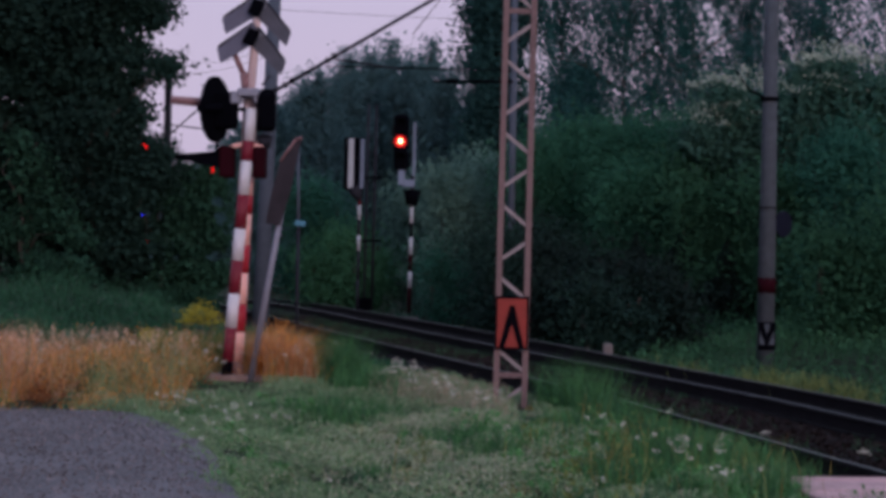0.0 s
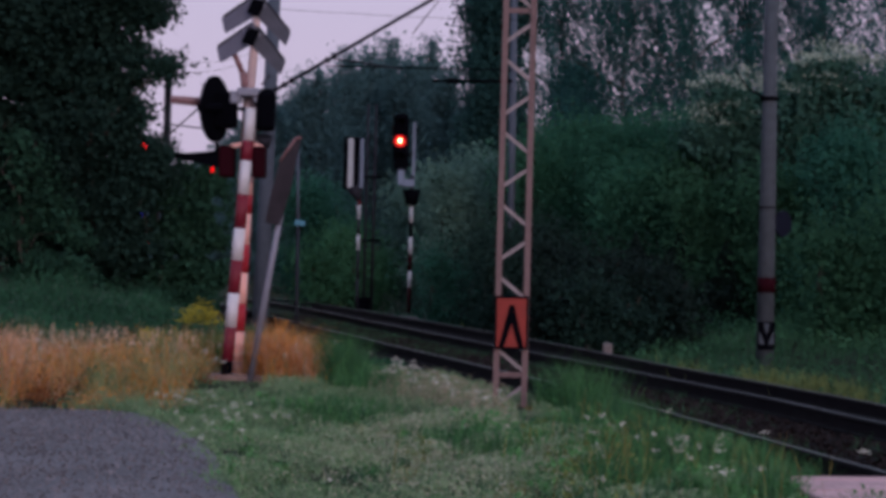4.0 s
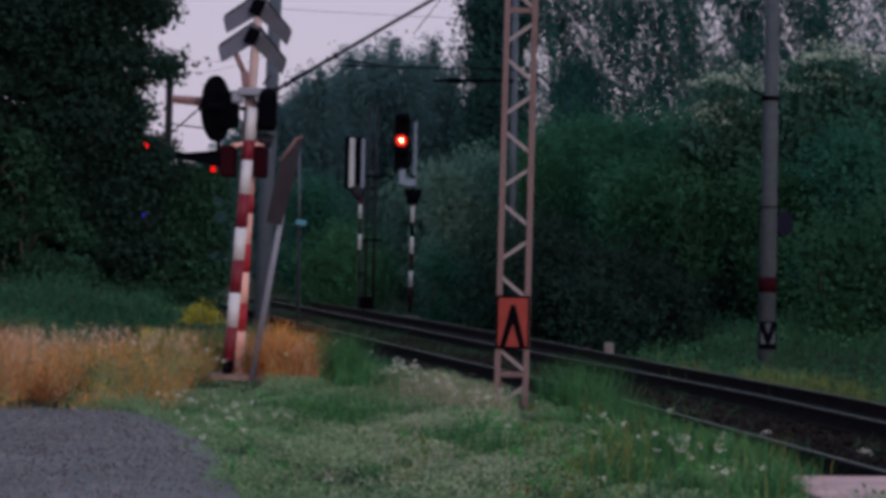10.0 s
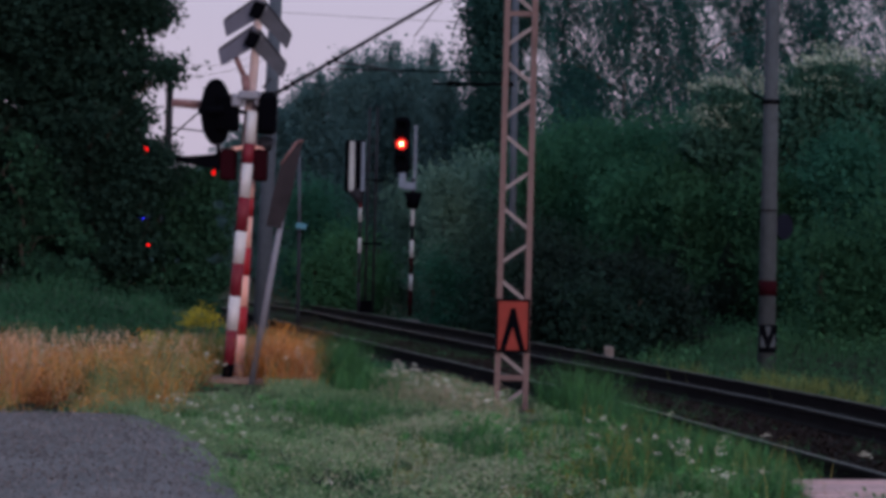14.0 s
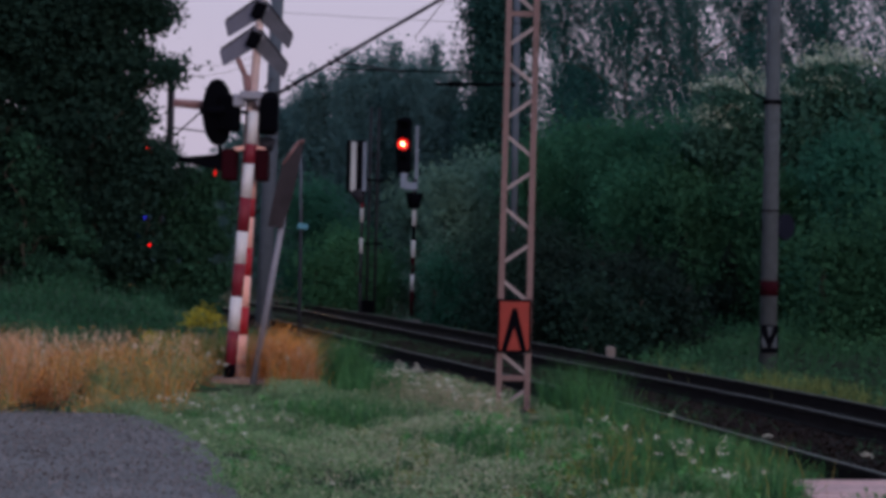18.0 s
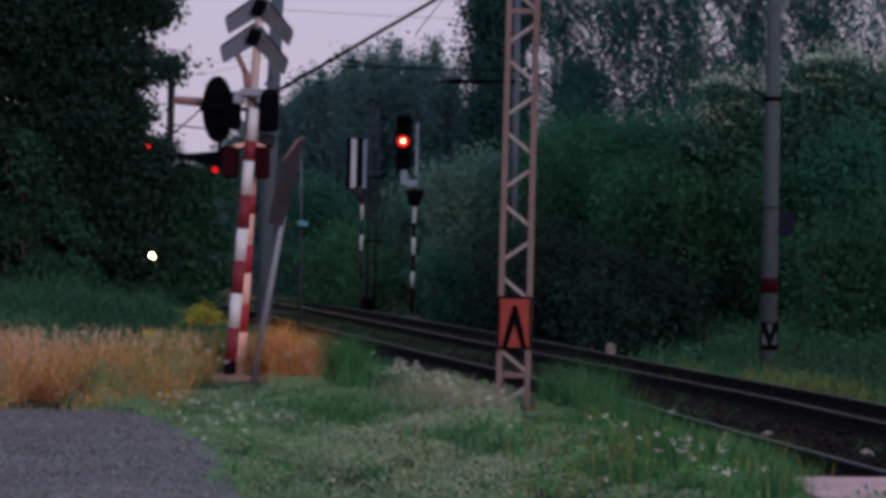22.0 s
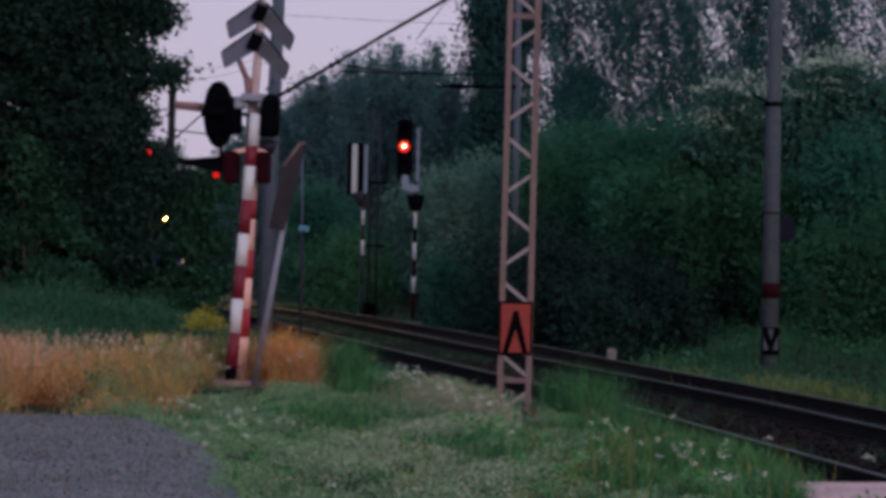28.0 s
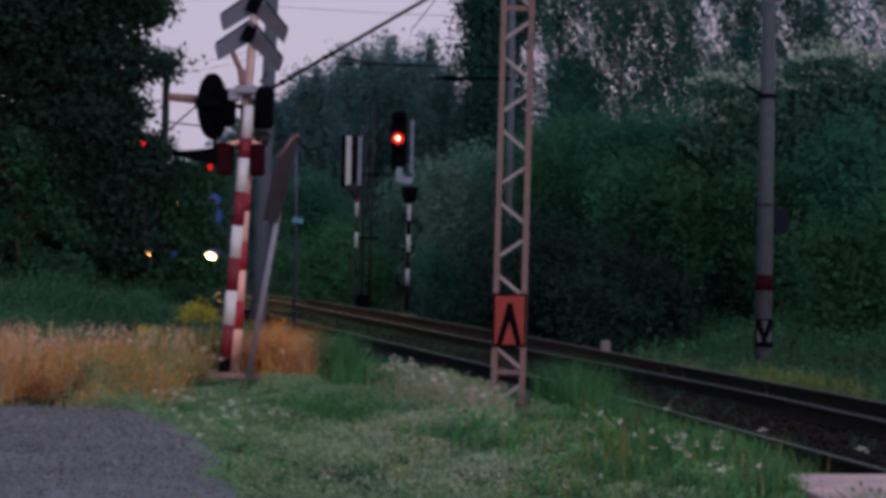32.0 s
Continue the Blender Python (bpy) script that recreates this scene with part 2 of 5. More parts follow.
# ---- the line of the track and the lie of the land ----
LINE = [(7.0, -2.0), (5.6, 6.0), (3.95, 14.1), (2.62, 20.6), (1.5, 25.0), (0.08, 30.4), (-1.25, 35.6), (-2.75, 41.5), (-8.84, 66.7), (-11.9, 79.0), (-20.1, 112.0), (-29.3, 149.0), (-52.0, 240.0)]


def rail_x(y):
    return float(np.interp(y, [p[1] for p in LINE], [p[0] for p in LINE]))


def ramp(v, a, b):
    t = np.clip((v - a) / (b - a), 0, 1)
    return t * t * (3 - 2 * t)


def land(x, y):
    """Height of the ground."""
    o = (x - np.interp(y, [p[1] for p in LINE], [p[0] for p in LINE])) * 0.97
    z = -0.03 + 0 * o
    bed = 1 - ramp(np.abs(o), np.where(o > 0, 2.0, 1.35), np.where(o > 0, 2.6, 2.0))
    z = z * (1 - bed) - 0.21 * bed
    right = ramp(o, 2.1, 3.2)
    z = z * (1 - right) - 0.5 * right + ramp(o, 5, 7.5) * 0.42 + ramp(o, 9, 22) * 1.2
    left = ramp(-o, 1.8, 6.0)
    z = z + left * ramp(y, 23, 43) * 0.55
    return z + 0.03 * np.sin(x * 1.7 + y * 0.9) * ramp(np.abs(o), 2, 4) * ramp(y, 20, 26)


def ground():
    xs = np.unique(np.concatenate([np.linspace(-9, 12, 106), np.linspace(-60, 60, 61), np.linspace(-900, 900, 37)]))
    ys = np.unique(np.concatenate([np.linspace(8, 60, 131), np.linspace(-40, 200, 61), np.linspace(-300, 2000, 24)]))
    gx, gy = np.meshgrid(xs, ys)
    gz = land(gx, gy)
    nx = len(xs)
    verts = np.stack([gx.ravel(), gy.ravel(), gz.ravel()], 1).tolist()
    faces = [(j * nx + i, j * nx + i + 1, (j + 1) * nx + i + 1, (j + 1) * nx + i) for j in range(len(ys) - 1) for i in range(nx - 1)]
    ob = raw("ground", verts, faces, M["soil"])
    for p in ob.data.polygons:
        p.use_smooth = True
    tagged(ob, "dark soil under grass beside a railway", "ground", kind="structure")


ROAD = [(-60, 17.6), (-12, 17.3), (-3.8, 17.2), (-2.9, 17.4), (-2.55, 17.1), (-1.95, 15.5), (-1.55, 13.8), (-1.33, 12.6), (-1.1, 11.2), (-0.3, 10.2), (1.6, 10.4), (3.2, 10.0), (3.6, 2.0), (2.0, -30), (-60, -30)]


def road():
    bm = B()
    top = [bm.verts.new((x, y, 0.012)) for x, y in ROAD]
    low = [bm.verts.new((x, y, -0.2)) for x, y in ROAD]
    bm.faces.new(top)
    for i in range(len(ROAD)):
        j = (i + 1) % len(ROAD)
        bm.faces.new((top[i], low[i], low[j], top[j]))
    bmesh.ops.triangulate(bm, faces=bm.faces[:])
    bmesh.ops.recalc_face_normals(bm, faces=bm.faces[:])
    tagged(part("road", bm, M["asphalt"]), "worn grey asphalt road with a crumbling edge", "road", kind="structure")


def sweep(name, profile, offset, ys, mat, z0=0.0):
    """A profile swept along the track at an offset from its middle, fixed or a function of y."""
    verts, faces, k = [], [], len(profile)
    for i, y in enumerate(ys):
        dx = (rail_x(y + 0.5) - rail_x(y - 0.5))
        nrm = Vector((1, -dx, 0)).normalized()
        c = Vector((rail_x(y), y, z0 + drop(y)))
        for u, v in profile:
            verts.append(tuple(c + nrm * ((offset(y) if callable(offset) else offset) + u) + Vector((0, 0, v))))
        if i:
            for j in range(k):
                faces.append(((i - 1) * k + j, (i - 1) * k + (j + 1) % k, i * k + (j + 1) % k, i * k + j))
    return raw(name, verts, faces, mat)


def drop(y):
    return -0.2 * float(ramp(y, 45, 70))


def track():
    ys = [float(v) for v in np.concatenate([np.arange(2, 70, 0.8), np.arange(70, 240, 5)])]
    foot = [(-0.07, -0.17), (0.07, -0.17), (0.07, -0.155), (0.012, -0.14), (0.012, -0.045), (0.035, -0.035), (0.035, -0.004), (-0.035, -0.004), (-0.035, -0.035), (-0.012, -0.045), (-0.012, -0.14), (-0.07, -0.155)]
    head = [(-0.014, -0.006), (0.014, -0.006), (0.013, -0.001), (0.011, 0.002), (0.006, 0.003), (-0.006, 0.003), (-0.011, 0.002), (-0.013, -0.001)]
    for side in (-0.85, 0.86):
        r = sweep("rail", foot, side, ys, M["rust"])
        tagged(r, "rusty steel rail with a worn bright head", "rail", "rails of the track", "structure")
        h = sweep("running_surface", head, side, ys, M["head"])
        h.parent = r
        for p in h.data.polygons:
            p.use_smooth = True
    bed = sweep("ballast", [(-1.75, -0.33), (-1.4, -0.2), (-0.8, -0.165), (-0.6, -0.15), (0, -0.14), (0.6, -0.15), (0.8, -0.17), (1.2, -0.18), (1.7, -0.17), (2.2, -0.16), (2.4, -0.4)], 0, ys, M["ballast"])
    tagged(bed, "nearly black track ballast", "ballast", kind="structure")
    # pale-topped edge of the ballast, built as a rail and bent to fit the camera's view
    ys = [float(v) for v in np.arange(12, 60, 0.8)]

    def aside(y):
        return float(np.interp(y, [18, 26, 31, 39, 46, 60], [1.72, 1.8, 2.02, 2.08, 1.95, 1.9]))
    spare = sweep("spare_rail", foot, aside, ys, M["rust"], 0.005)
    tagged(spare, "dark edge with a pale top along the ballast, built as a rail", "rail", kind="structure")
    dull = sweep("worn_head", head, aside, ys, M["dullhead"], 0.005)
    dull.parent = spare


ground()
road()
track()


# ---- foliage and grass ----
def quads(name, verts, mat, parent=None, n=4):
    """A mesh of loose n-gons from an array (count, n, 3)."""
    count = len(verts)
    me = bpy.data.meshes.new(name)
    me.vertices.add(count * n)
    me.vertices.foreach_set("co", verts.astype(np.float32).ravel())
    me.loops.add(count * n)
    me.loops.foreach_set("vertex_index", np.arange(count * n, dtype=np.int32))
    me.polygons.add(count)
    me.polygons.foreach_set("loop_start", np.arange(0, count * n, n, dtype=np.int32))
    me.update(calc_edges=True)
    me.validate()
    me.materials.append(mat)
    ob = new(name, me)
    if parent:
        ob.parent = parent
    return ob


def unit(v):
    return v / np.maximum(np.linalg.norm(v, axis=1, keepdims=True), 1e-6)


def leaf_array(rng, centres, size, hang=0.0, slim=0.55):
    k = len(centres)
    a = rng.normal(size=(k, 3))
    a[:, 2] -= hang * 2
    a = unit(a)
    b = unit(np.cross(a, rng.normal(size=(k, 3))))
    ln = size * rng.uniform(0.6, 1.4, (k, 1))
    return np.stack([centres - a * ln / 2, centres + b * ln * slim / 2, centres + a * ln / 2, centres - b * ln * slim / 2], 1)


def small_leaves(rng, centres, size, hang=0.0, slim=0.9):
    """Three-cornered leaves for crowns that stay far off."""
    k = len(centres)
    a = rng.normal(size=(k, 3))
    a[:, 2] -= hang * 2
    a = unit(a)
    up = rng.normal(size=(k, 3)) * 0.55 + np.array([0.1, -0.45, 0.75])
    b = unit(np.cross(a, rng.normal(size=(k, 3)) if hang else up))
    ln = size * rng.uniform(0.6, 1.4, (k, 1))
    return np.stack([centres - a * ln / 2 - b * ln * slim / 3, centres + b * ln * slim * 2 / 3, centres + a * ln / 2 - b * ln * slim / 3], 1)


def crown_points(rng, blobs, per_m2, clump, leaves_per, hang=0.0, low=None):
    out = []
    for cx, cy, cz, rx, ry, rz in blobs:
        area = 4 * math.pi * ((rx * ry) ** 1.6 / 3 + (rx * rz) ** 1.6 / 3 + (ry * rz) ** 1.6 / 3) ** (1 / 1.6)
        k = max(6, int(area * per_m2))
        d = unit(rng.normal(size=(k, 3)))
        rad = rng.uniform(0.35, 1.08, (k, 1)) ** 0.6
        c = d * rad * np.array([rx, ry, rz]) + np.array([cx, cy, cz])
        m = rng.poisson(leaves_per, k) + 2
        pts = np.repeat(c, m, 0)
        s = rng.normal(size=pts.shape) * clump
        s[:, 2] *= 0.7
        if hang:
            s[:, 0:2] *= 0.55
            s[:, 2] = -np.abs(s[:, 2]) * (1 + 3.5 * hang)
        out.append(pts + s)
    pts = np.concatenate(out)
    return pts if low is None else pts[pts[:, 2] > low]


VIEWPOINT = np.array([0.0, 0.0, 1.5])  # camera's eye point; openings in the crowns run along its sight lines


def tree(at, blobs, mat, label, seed, size=0.13, per_m2=5.0, clump=0.28, leaves_per=26, hang=0.0, trunk=0.16, bark="bark", name="tree", category="tree", low=0.25, lift=0.0, group="trees beside the railway", stems=1, core=1.0, gaps=()):
    rng = np.random.default_rng(seed)
    x, y = at
    t = thing(name, (x, y, float(land(x, y)) - 0.05 + lift), label, category, group)
    top = max(b[2] for b in blobs)
    for s in range(stems):
        sx = (s - (stems - 1) / 2) * 0.45
        line = [(sx, 0, -0.1 - lift)] + [(sx * (1.3 + i * 0.35) + rng.normal() * 0.1, rng.normal() * 0.12, top * (i + 1) / 5) for i in range(5)]
        part("trunk", loft(B(), line, [trunk * 0.78 ** i for i in range(6)]), M[bark], t)
    for b in blobs:
        bm = B()
        base = Vector((0, 0, max(0.4, b[2] * 0.45)))
        end = Vector(b[:3])
        mid = base.lerp(end, 0.5) + Vector((rng.normal() * 0.2, rng.normal() * 0.2, 0.15))
        tube(bm, base, mid, trunk * 0.45, trunk * 0.3, 6)
        tube(bm, mid, end, trunk * 0.3, trunk * 0.12, 6)
        for _ in range(4):
            d = Vector(rng.normal(size=3)).normalized()
            tube(bm, end, end + Vector((d.x * b[3], d.y * b[4], d.z * b[5])) * 0.85, trunk * 0.11, 0.006, 5)
        part("limb", bm, M[bark], t)
    pts = crown_points(rng, blobs, per_m2, clump, leaves_per, hang, low)
    crown = [small_leaves(rng, pts, size, hang)]
    # larger leaves fill the shaded heart of the crown
    for cx, cy, cz, rx, ry, rz in blobs:
        k = int(core * 3.5 * math.pi * rx * rz / (1.5 * size) ** 2 / 0.5)
        if k:
            c = unit(rng.normal(size=(k, 3))) * rng.uniform(0, 1, (k, 1)) ** 0.4 * np.array([rx, ry, rz]) * 0.82 + np.array([cx, cy, cz])
            c = c[c[:, 2] > (low or 0)]
            crown.append(small_leaves(rng, c, size * 1.5, hang * 0.4, 1.1))
    crown = np.concatenate(crown)
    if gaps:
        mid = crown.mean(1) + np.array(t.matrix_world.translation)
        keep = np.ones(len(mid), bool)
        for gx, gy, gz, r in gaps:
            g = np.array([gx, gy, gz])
            d = (g - VIEWPOINT) / np.linalg.norm(g - VIEWPOINT)
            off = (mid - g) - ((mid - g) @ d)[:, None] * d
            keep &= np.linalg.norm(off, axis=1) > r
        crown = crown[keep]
    quads("crown", crown, M[mat], t, 3)
    return t


def blades(rng, x, y, h, w, lean, z=None):
    """Bent grass blades, each a lower and an upper strip."""
    k = len(x)
    z = land(x, y) if z is None else z
    base = np.stack([x, y, z - 0.02], 1)
    la = rng.uniform(0, 2 * math.pi, k)
    bend = np.stack([np.cos(la), np.sin(la), np.zeros(k)], 1) * (lean * h)[:, None]
    ang = la + math.pi / 2 + rng.normal(size=k) * 0.5
    side = np.stack([np.cos(ang), np.sin(ang), np.zeros(k)], 1) * (w / 2)[:, None]
    up = np.stack([np.zeros(k), np.zeros(k), h], 1)
    mid, tip = base + up * 0.6 + bend * 0.35, base + up + bend
    low = np.stack([base - side, base + side, mid + side * 0.8, mid - side * 0.8], 1)
    high = np.stack([mid - side * 0.8, mid + side * 0.8, tip + side * 0.15, tip - side * 0.15], 1)
    return np.concatenate([low, high])


def scatter(rng, k, x0, x1, y0, y1):
    return rng.uniform(x0, x1, k), rng.uniform(y0, y1, k)


def inside_road(x, y):
    edge = np.interp(y, [10.0, 10.4, 11.2, 12.6, 13.8, 15.5, 17.1, 17.45], [1.6, -0.4, -1.1, -1.33, -1.55, -1.95, -2.55, -2.9])
    return (x < edge + 0.06 * np.sin(y * 9) + 0.07 * np.sin(y * 4.3 + 1) - 0.04) & (y < 17.35 + 0.06 * np.sin(x * 3)) | (y < 10.3)


def track_off(x, y):
    return (x - np.interp(y, [p[1] for p in LINE], [p[0] for p in LINE])) * 0.97


def patch(x, y, s, seed):
    """Smooth uneven cover between 0 and 1."""
    r = np.random.default_rng(seed)
    v = 0
    for i in range(5):
        a, b, c = r.uniform(-1, 1, 3)
        v = v + np.sin((x * a + y * b * 0.7) * s * (1 + i * 0.6) + c * 6)
    return np.clip(v / 5 + 0.5, 0, 1)


def tuft_field(name, label, mat, x, y, h, w, lean, seed, category="grass"):
    rng = np.random.default_rng(seed)
    ob = quads(name, blades(rng, x, y, h, w, lean), M[mat], None, 4)
    return tagged(ob, label, category, kind="stuff")


def grasses():
    rng = np.random.default_rng(4)
    # short lawn of the verge
    x, y = scatter(rng, 215000, -3.2, 5.0, 10.3, 25)
    o = track_off(x, y)
    keep = ~inside_road(x, y) & ~((x > 2.15) & (y < 13.4)) & (o < -1.25 - 0.5 * ramp(y, 18.6, 20.6)) & (rng.uniform(size=len(x)) < 0.1 + 0.95 * patch(x, y, 3.6, 7))
    x, y = x[keep], y[keep]
    h = rng.uniform(0.02, 0.085, len(x)) * (0.4 + 1.2 * patch(x, y, 3.0, 8))
    h *= np.where((np.abs(x + 2.33) < 0.5) & (y > 20.3) & (y < 22.4) | (np.abs(x - 0.78) < 0.12) & (y > 17.4) & (y < 19.4), 0.4, 1)
    h *= np.where((track_off(x, y) > -1.9) & (y > 18.5), 0.5, 1)
    mid = np.exp(-((x - 0.1) / 1.0) ** 2 - ((y - 15.2) / 2.6) ** 2)
    half = rng.uniform(size=len(x)) < 0.06 + 1.1 * mid * patch(x, y, 2.6, 9) + 0.4 * patch(x, y, 3.4, 39) ** 2 * ramp(x, -1.2, -0.5)
    fresh = rng.uniform(size=len(x)) < 0.15 + 0.7 * ramp(x + 0.4 * patch(x, y, 2.0, 71), 0.8, 1.6) + 0.45 * patch(x, y, 1.9, 72) ** 2 * (1 - mid)
    half &= ~(fresh & (x > 0.9))
    fresh &= ~half
    for sel, nm, mt, lb in ((~half & ~fresh, "verge_grass", "grass", "short green grass on the verge"), (fresh, "fresh_grass", "lush", "fresh darker green grass on the verge"), (half, "seeding_grass", "pale", "pale seeding grass on the verge")):
        tuft_field(nm, lb, mt, x[sel], y[sel], h[sel], np.full(sel.sum(), 0.007), rng.uniform(0.3, 1.3, sel.sum()), 11)
    # clover and herb leaves among the blades, thicker in some spots
    kx, ky = scatter(rng, 380000, -3.2, 4.2, 10.3, 24)
    cover = patch(kx, ky, 4.6, 51)
    keep = ~inside_road(kx, ky) & ~((np.abs(kx - 0.8) < 0.09) & (ky > 16.8) & (ky < 19.3)) & ~((kx > 2.15) & (ky < 13.4)) & ~((np.abs(kx + 2.33) < 0.45) & (ky > 19.8) & (ky < 22.4)) & (track_off(kx, ky) < -1.2 - 0.55 * ramp(ky, 18.6, 20.6)) & (rng.uniform(size=len(kx)) < 0.15 + 1.0 * cover ** 2)
    kx, ky, cover = kx[keep], ky[keep], cover[keep]
    c = np.stack([kx, ky, land(kx, ky) + rng.uniform(0.01, 0.1, len(kx)) * (0.3 + 1.1 * cover)], 1)
    dull = rng.uniform(size=len(kx)) < 0.06 + 0.62 * np.exp(-((kx - 0.15) / 0.9) ** 2 - ((ky - 15.0) / 2.8) ** 2)
    for sel, nm, mt, lb in ((~dull, "verge_herbs", "grass", "small green herb leaves in the verge"), (dull, "withered_herbs", "pale", "pale withered herb leaves in the verge")):
        tagged(quads(nm, small_leaves(rng, c[sel], 0.017), M[mt], None, 3), lb, "herbs", kind="stuff")
    # taller green clumps beside the rail and the mast
    cx = [(-1.05, 22.0, 0.24, 0.56), (-1.3, 23.2, 0.22, 0.5), (1.45, 18.9, 0.28, 0.6), (1.6, 18.2, 0.22, 0.38), (1.25, 19.6, 0.26, 0.45), (1.75, 17.7, 0.3, 0.36), (1.9, 16.6, 0.3, 0.3), (2.2, 15.4, 0.3, 0.3), (2.1, 14.6, 0.35, 0.3), (1.7, 14.0, 0.4, 0.3), (2.35, 13.8, 0.25, 0.32), (2.45, 13.0, 0.2, 0.3), (2.1, 12.4, 0.25, 0.24), (1.3, 13.2, 0.4, 0.2), (1.2, 16.5, 0.4, 0.22), (-0.7, 20.8, 0.35, 0.3), (-0.9, 17.3, 0.5, 0.22), (0.4, 15.2, 0.5, 0.2)]
    xs, ys, hs = [], [], []
    for a, b, r, top in cx:
        k = int(5200 * r)
        xs.append(rng.normal(a, r * 0.55, k))
        ys.append(rng.normal(b, r * 1.0, k))
        hs.append(rng.uniform(0.15, 1.0, k) ** 1.3 * top * 1.15)
    x, y, h = np.concatenate(xs), np.concatenate(ys), np.concatenate(hs)
    keep = (track_off(x, y) < -1.05) & ~((x > 2.25) & (y < 13.3)) & ~inside_road(x, y) & ~((np.abs(x - 0.78) < 0.13) & (y > 17.4) & (y < 19.5))
    x, y, h = x[keep], y[keep], h[keep]
    deep = rng.uniform(size=len(x)) < 0.45
    for sel, nm, mt, lb in ((~deep, "tall_grass", "lush", "tall fresh green grass beside the rails"), (deep, "deep_green_grass", "bank", "tall deep green grass beside the rails")):
        tuft_field(nm, lb, mt, x[sel], y[sel], h[sel], np.full(sel.sum(), 0.006), rng.uniform(0.05, 0.75, sel.sum()), 12)
    # scattered tufts of many tints in the lawn
    tx, ty = scatter(rng, 520, -2.6, 3.2, 10.6, 21.5)
    ok = ~inside_road(tx, ty) & ~((np.abs(tx + 2.33) < 0.55) & (ty > 19.5)) & (track_off(tx, ty) < -1.3 - 0.5 * ramp(ty, 18.6, 20.6))
    tx, ty = tx[ok], ty[ok]
    tint, tall = rng.integers(0, 5, len(tx)), rng.uniform(0.07, 0.2, len(tx)) * (0.7 + 0.7 * ramp(tx, 0.6, 1.8))
    for j, (nm, mt, lb) in enumerate((("grass_tufts", "lush", "fresh green tufts in the lawn"), ("dark_tufts", "bank", "dark green tufts in the lawn"), ("green_tufts", "grass", "greyish green tufts in the lawn"), ("withered_tufts", "pale", "pale withered tufts in the lawn"), ("brown_tufts", "olive", "brownish tufts in the lawn"))):
        own = np.flatnonzero(tint == j)
        own = np.repeat(own, 130)
        x, y = tx[own] + rng.normal(size=len(own)) * 0.055, ty[own] + rng.normal(size=len(own)) * 0.09
        tuft_field(nm, lb, mt, x, y, tall[own] * rng.uniform(0.3, 1, len(own)) * (0.55 if mt in ("pale", "olive") else 1), np.full(len(x), 0.006), rng.uniform(0.2, 1.0, len(x)), 70 + j)
    # broad-leaved plants and brownish stalks in the lawn
    tx, ty = scatter(rng, 150, -1.6, 2.8, 11.0, 19.0)
    ok = ~inside_road(tx, ty) & (track_off(tx, ty) < -1.3) & (rng.uniform(size=150) < 0.25 + 0.75 * ramp(tx, 0.2, 1.6))
    tx, ty = tx[ok], ty[ok]
    own = np.repeat(np.arange(len(tx)), 46)
    size = rng.uniform(0.5, 1.1, len(tx))[own]
    c = np.stack([tx[own] + rng.normal(size=len(own)) * 0.055 * size, ty[own] + rng.normal(size=len(own)) * 0.08 * size, land(tx[own], ty[own]) + rng.uniform(0.02, 0.24, len(own)) * size], 1)
    dark = (own % 3) > 0
    tagged(quads("broad_leaves", leaf_array(rng, c[dark], 0.045, 0, 0.5), M["lush"]), "broad green leaves of wild plants in the lawn", "plants", kind="stuff")
    tagged(quads("yellowish_leaves", leaf_array(rng, c[~dark], 0.04, 0, 0.5), M["leafy"]), "yellowish leaves of wild plants in the lawn", "plants", kind="stuff")
    x, y = rng.normal(1.7, 0.55, 260), rng.normal(14.2, 1.7, 260)
    keep = (track_off(x, y) < -1.15) & ~inside_road(x, y)
    x, y = x[keep], y[keep]
    tuft_field("brown_stalks", "thin brownish stalks standing above the grass", "olive", x, y, rng.uniform(0.15, 0.42, len(x)), np.full(len(x), 0.005), rng.uniform(0.05, 0.5, len(x)), 79)
    # rosy seed heads on thin stalks
    u = rng.uniform(0, 1, 380)
    x, y = -0.5 + 1.25 * u + rng.normal(size=380) * 0.15, 20.4 - 2.9 * u + rng.normal(size=380) * 0.4
    keep = (track_off(x, y) < -1.3) & ~inside_road(x, y) & ~((x > 0.6) & (y > 17.0))
    x, y = x[keep], y[keep]
    tuft_field("seed_stalks", "thin rosy seed stalks above the grass", "seed", x, y, rng.uniform(0.12, 0.3, len(x)), np.full(len(x), 0.005), rng.uniform(0.05, 0.5, len(x)), 19)
    c = np.repeat(np.stack([x, y, land(x, y) + rng.uniform(0.08, 0.3, len(x))], 1), 6, 0) + rng.normal(size=(6 * len(x), 3)) * 0.018
    tagged(quads("fluffy_seed_heads", leaf_array(rng, c, 0.016, 0, 0.6), M["seed"]), "fluffy rosy seed heads above the grass", "grass", kind="stuff")
    # dry golden grass behind the road edge
    x, y = scatter(rng, 95000, -9.0, -0.9, 17.35, 24.5)
    cx, cy = scatter(rng, 420, -9.0, -1.1, 17.4, 24.4)
    near = rng.integers(0, 420, len(x))
    gather = rng.uniform(size=len(x)) < 0.7
    x = np.where(gather, cx[near] + rng.normal(size=len(x)) * 0.1, x)
    y = np.where(gather, cy[near] + rng.normal(size=len(x)) * 0.16, y)
    own_tone, own_tall = rng.uniform(0.0, 1.0, 420)[near], rng.uniform(0.65, 1.2, 420)[near]
    right = np.interp(y, [17.4, 18.5, 20.5, 22, 24], [-2.9, -2.45, -2.2, -1.4, -1.45])
    open_base = (x > -2.58) & (x < -1.88) & (y > 18.8) & (y < 22.75)
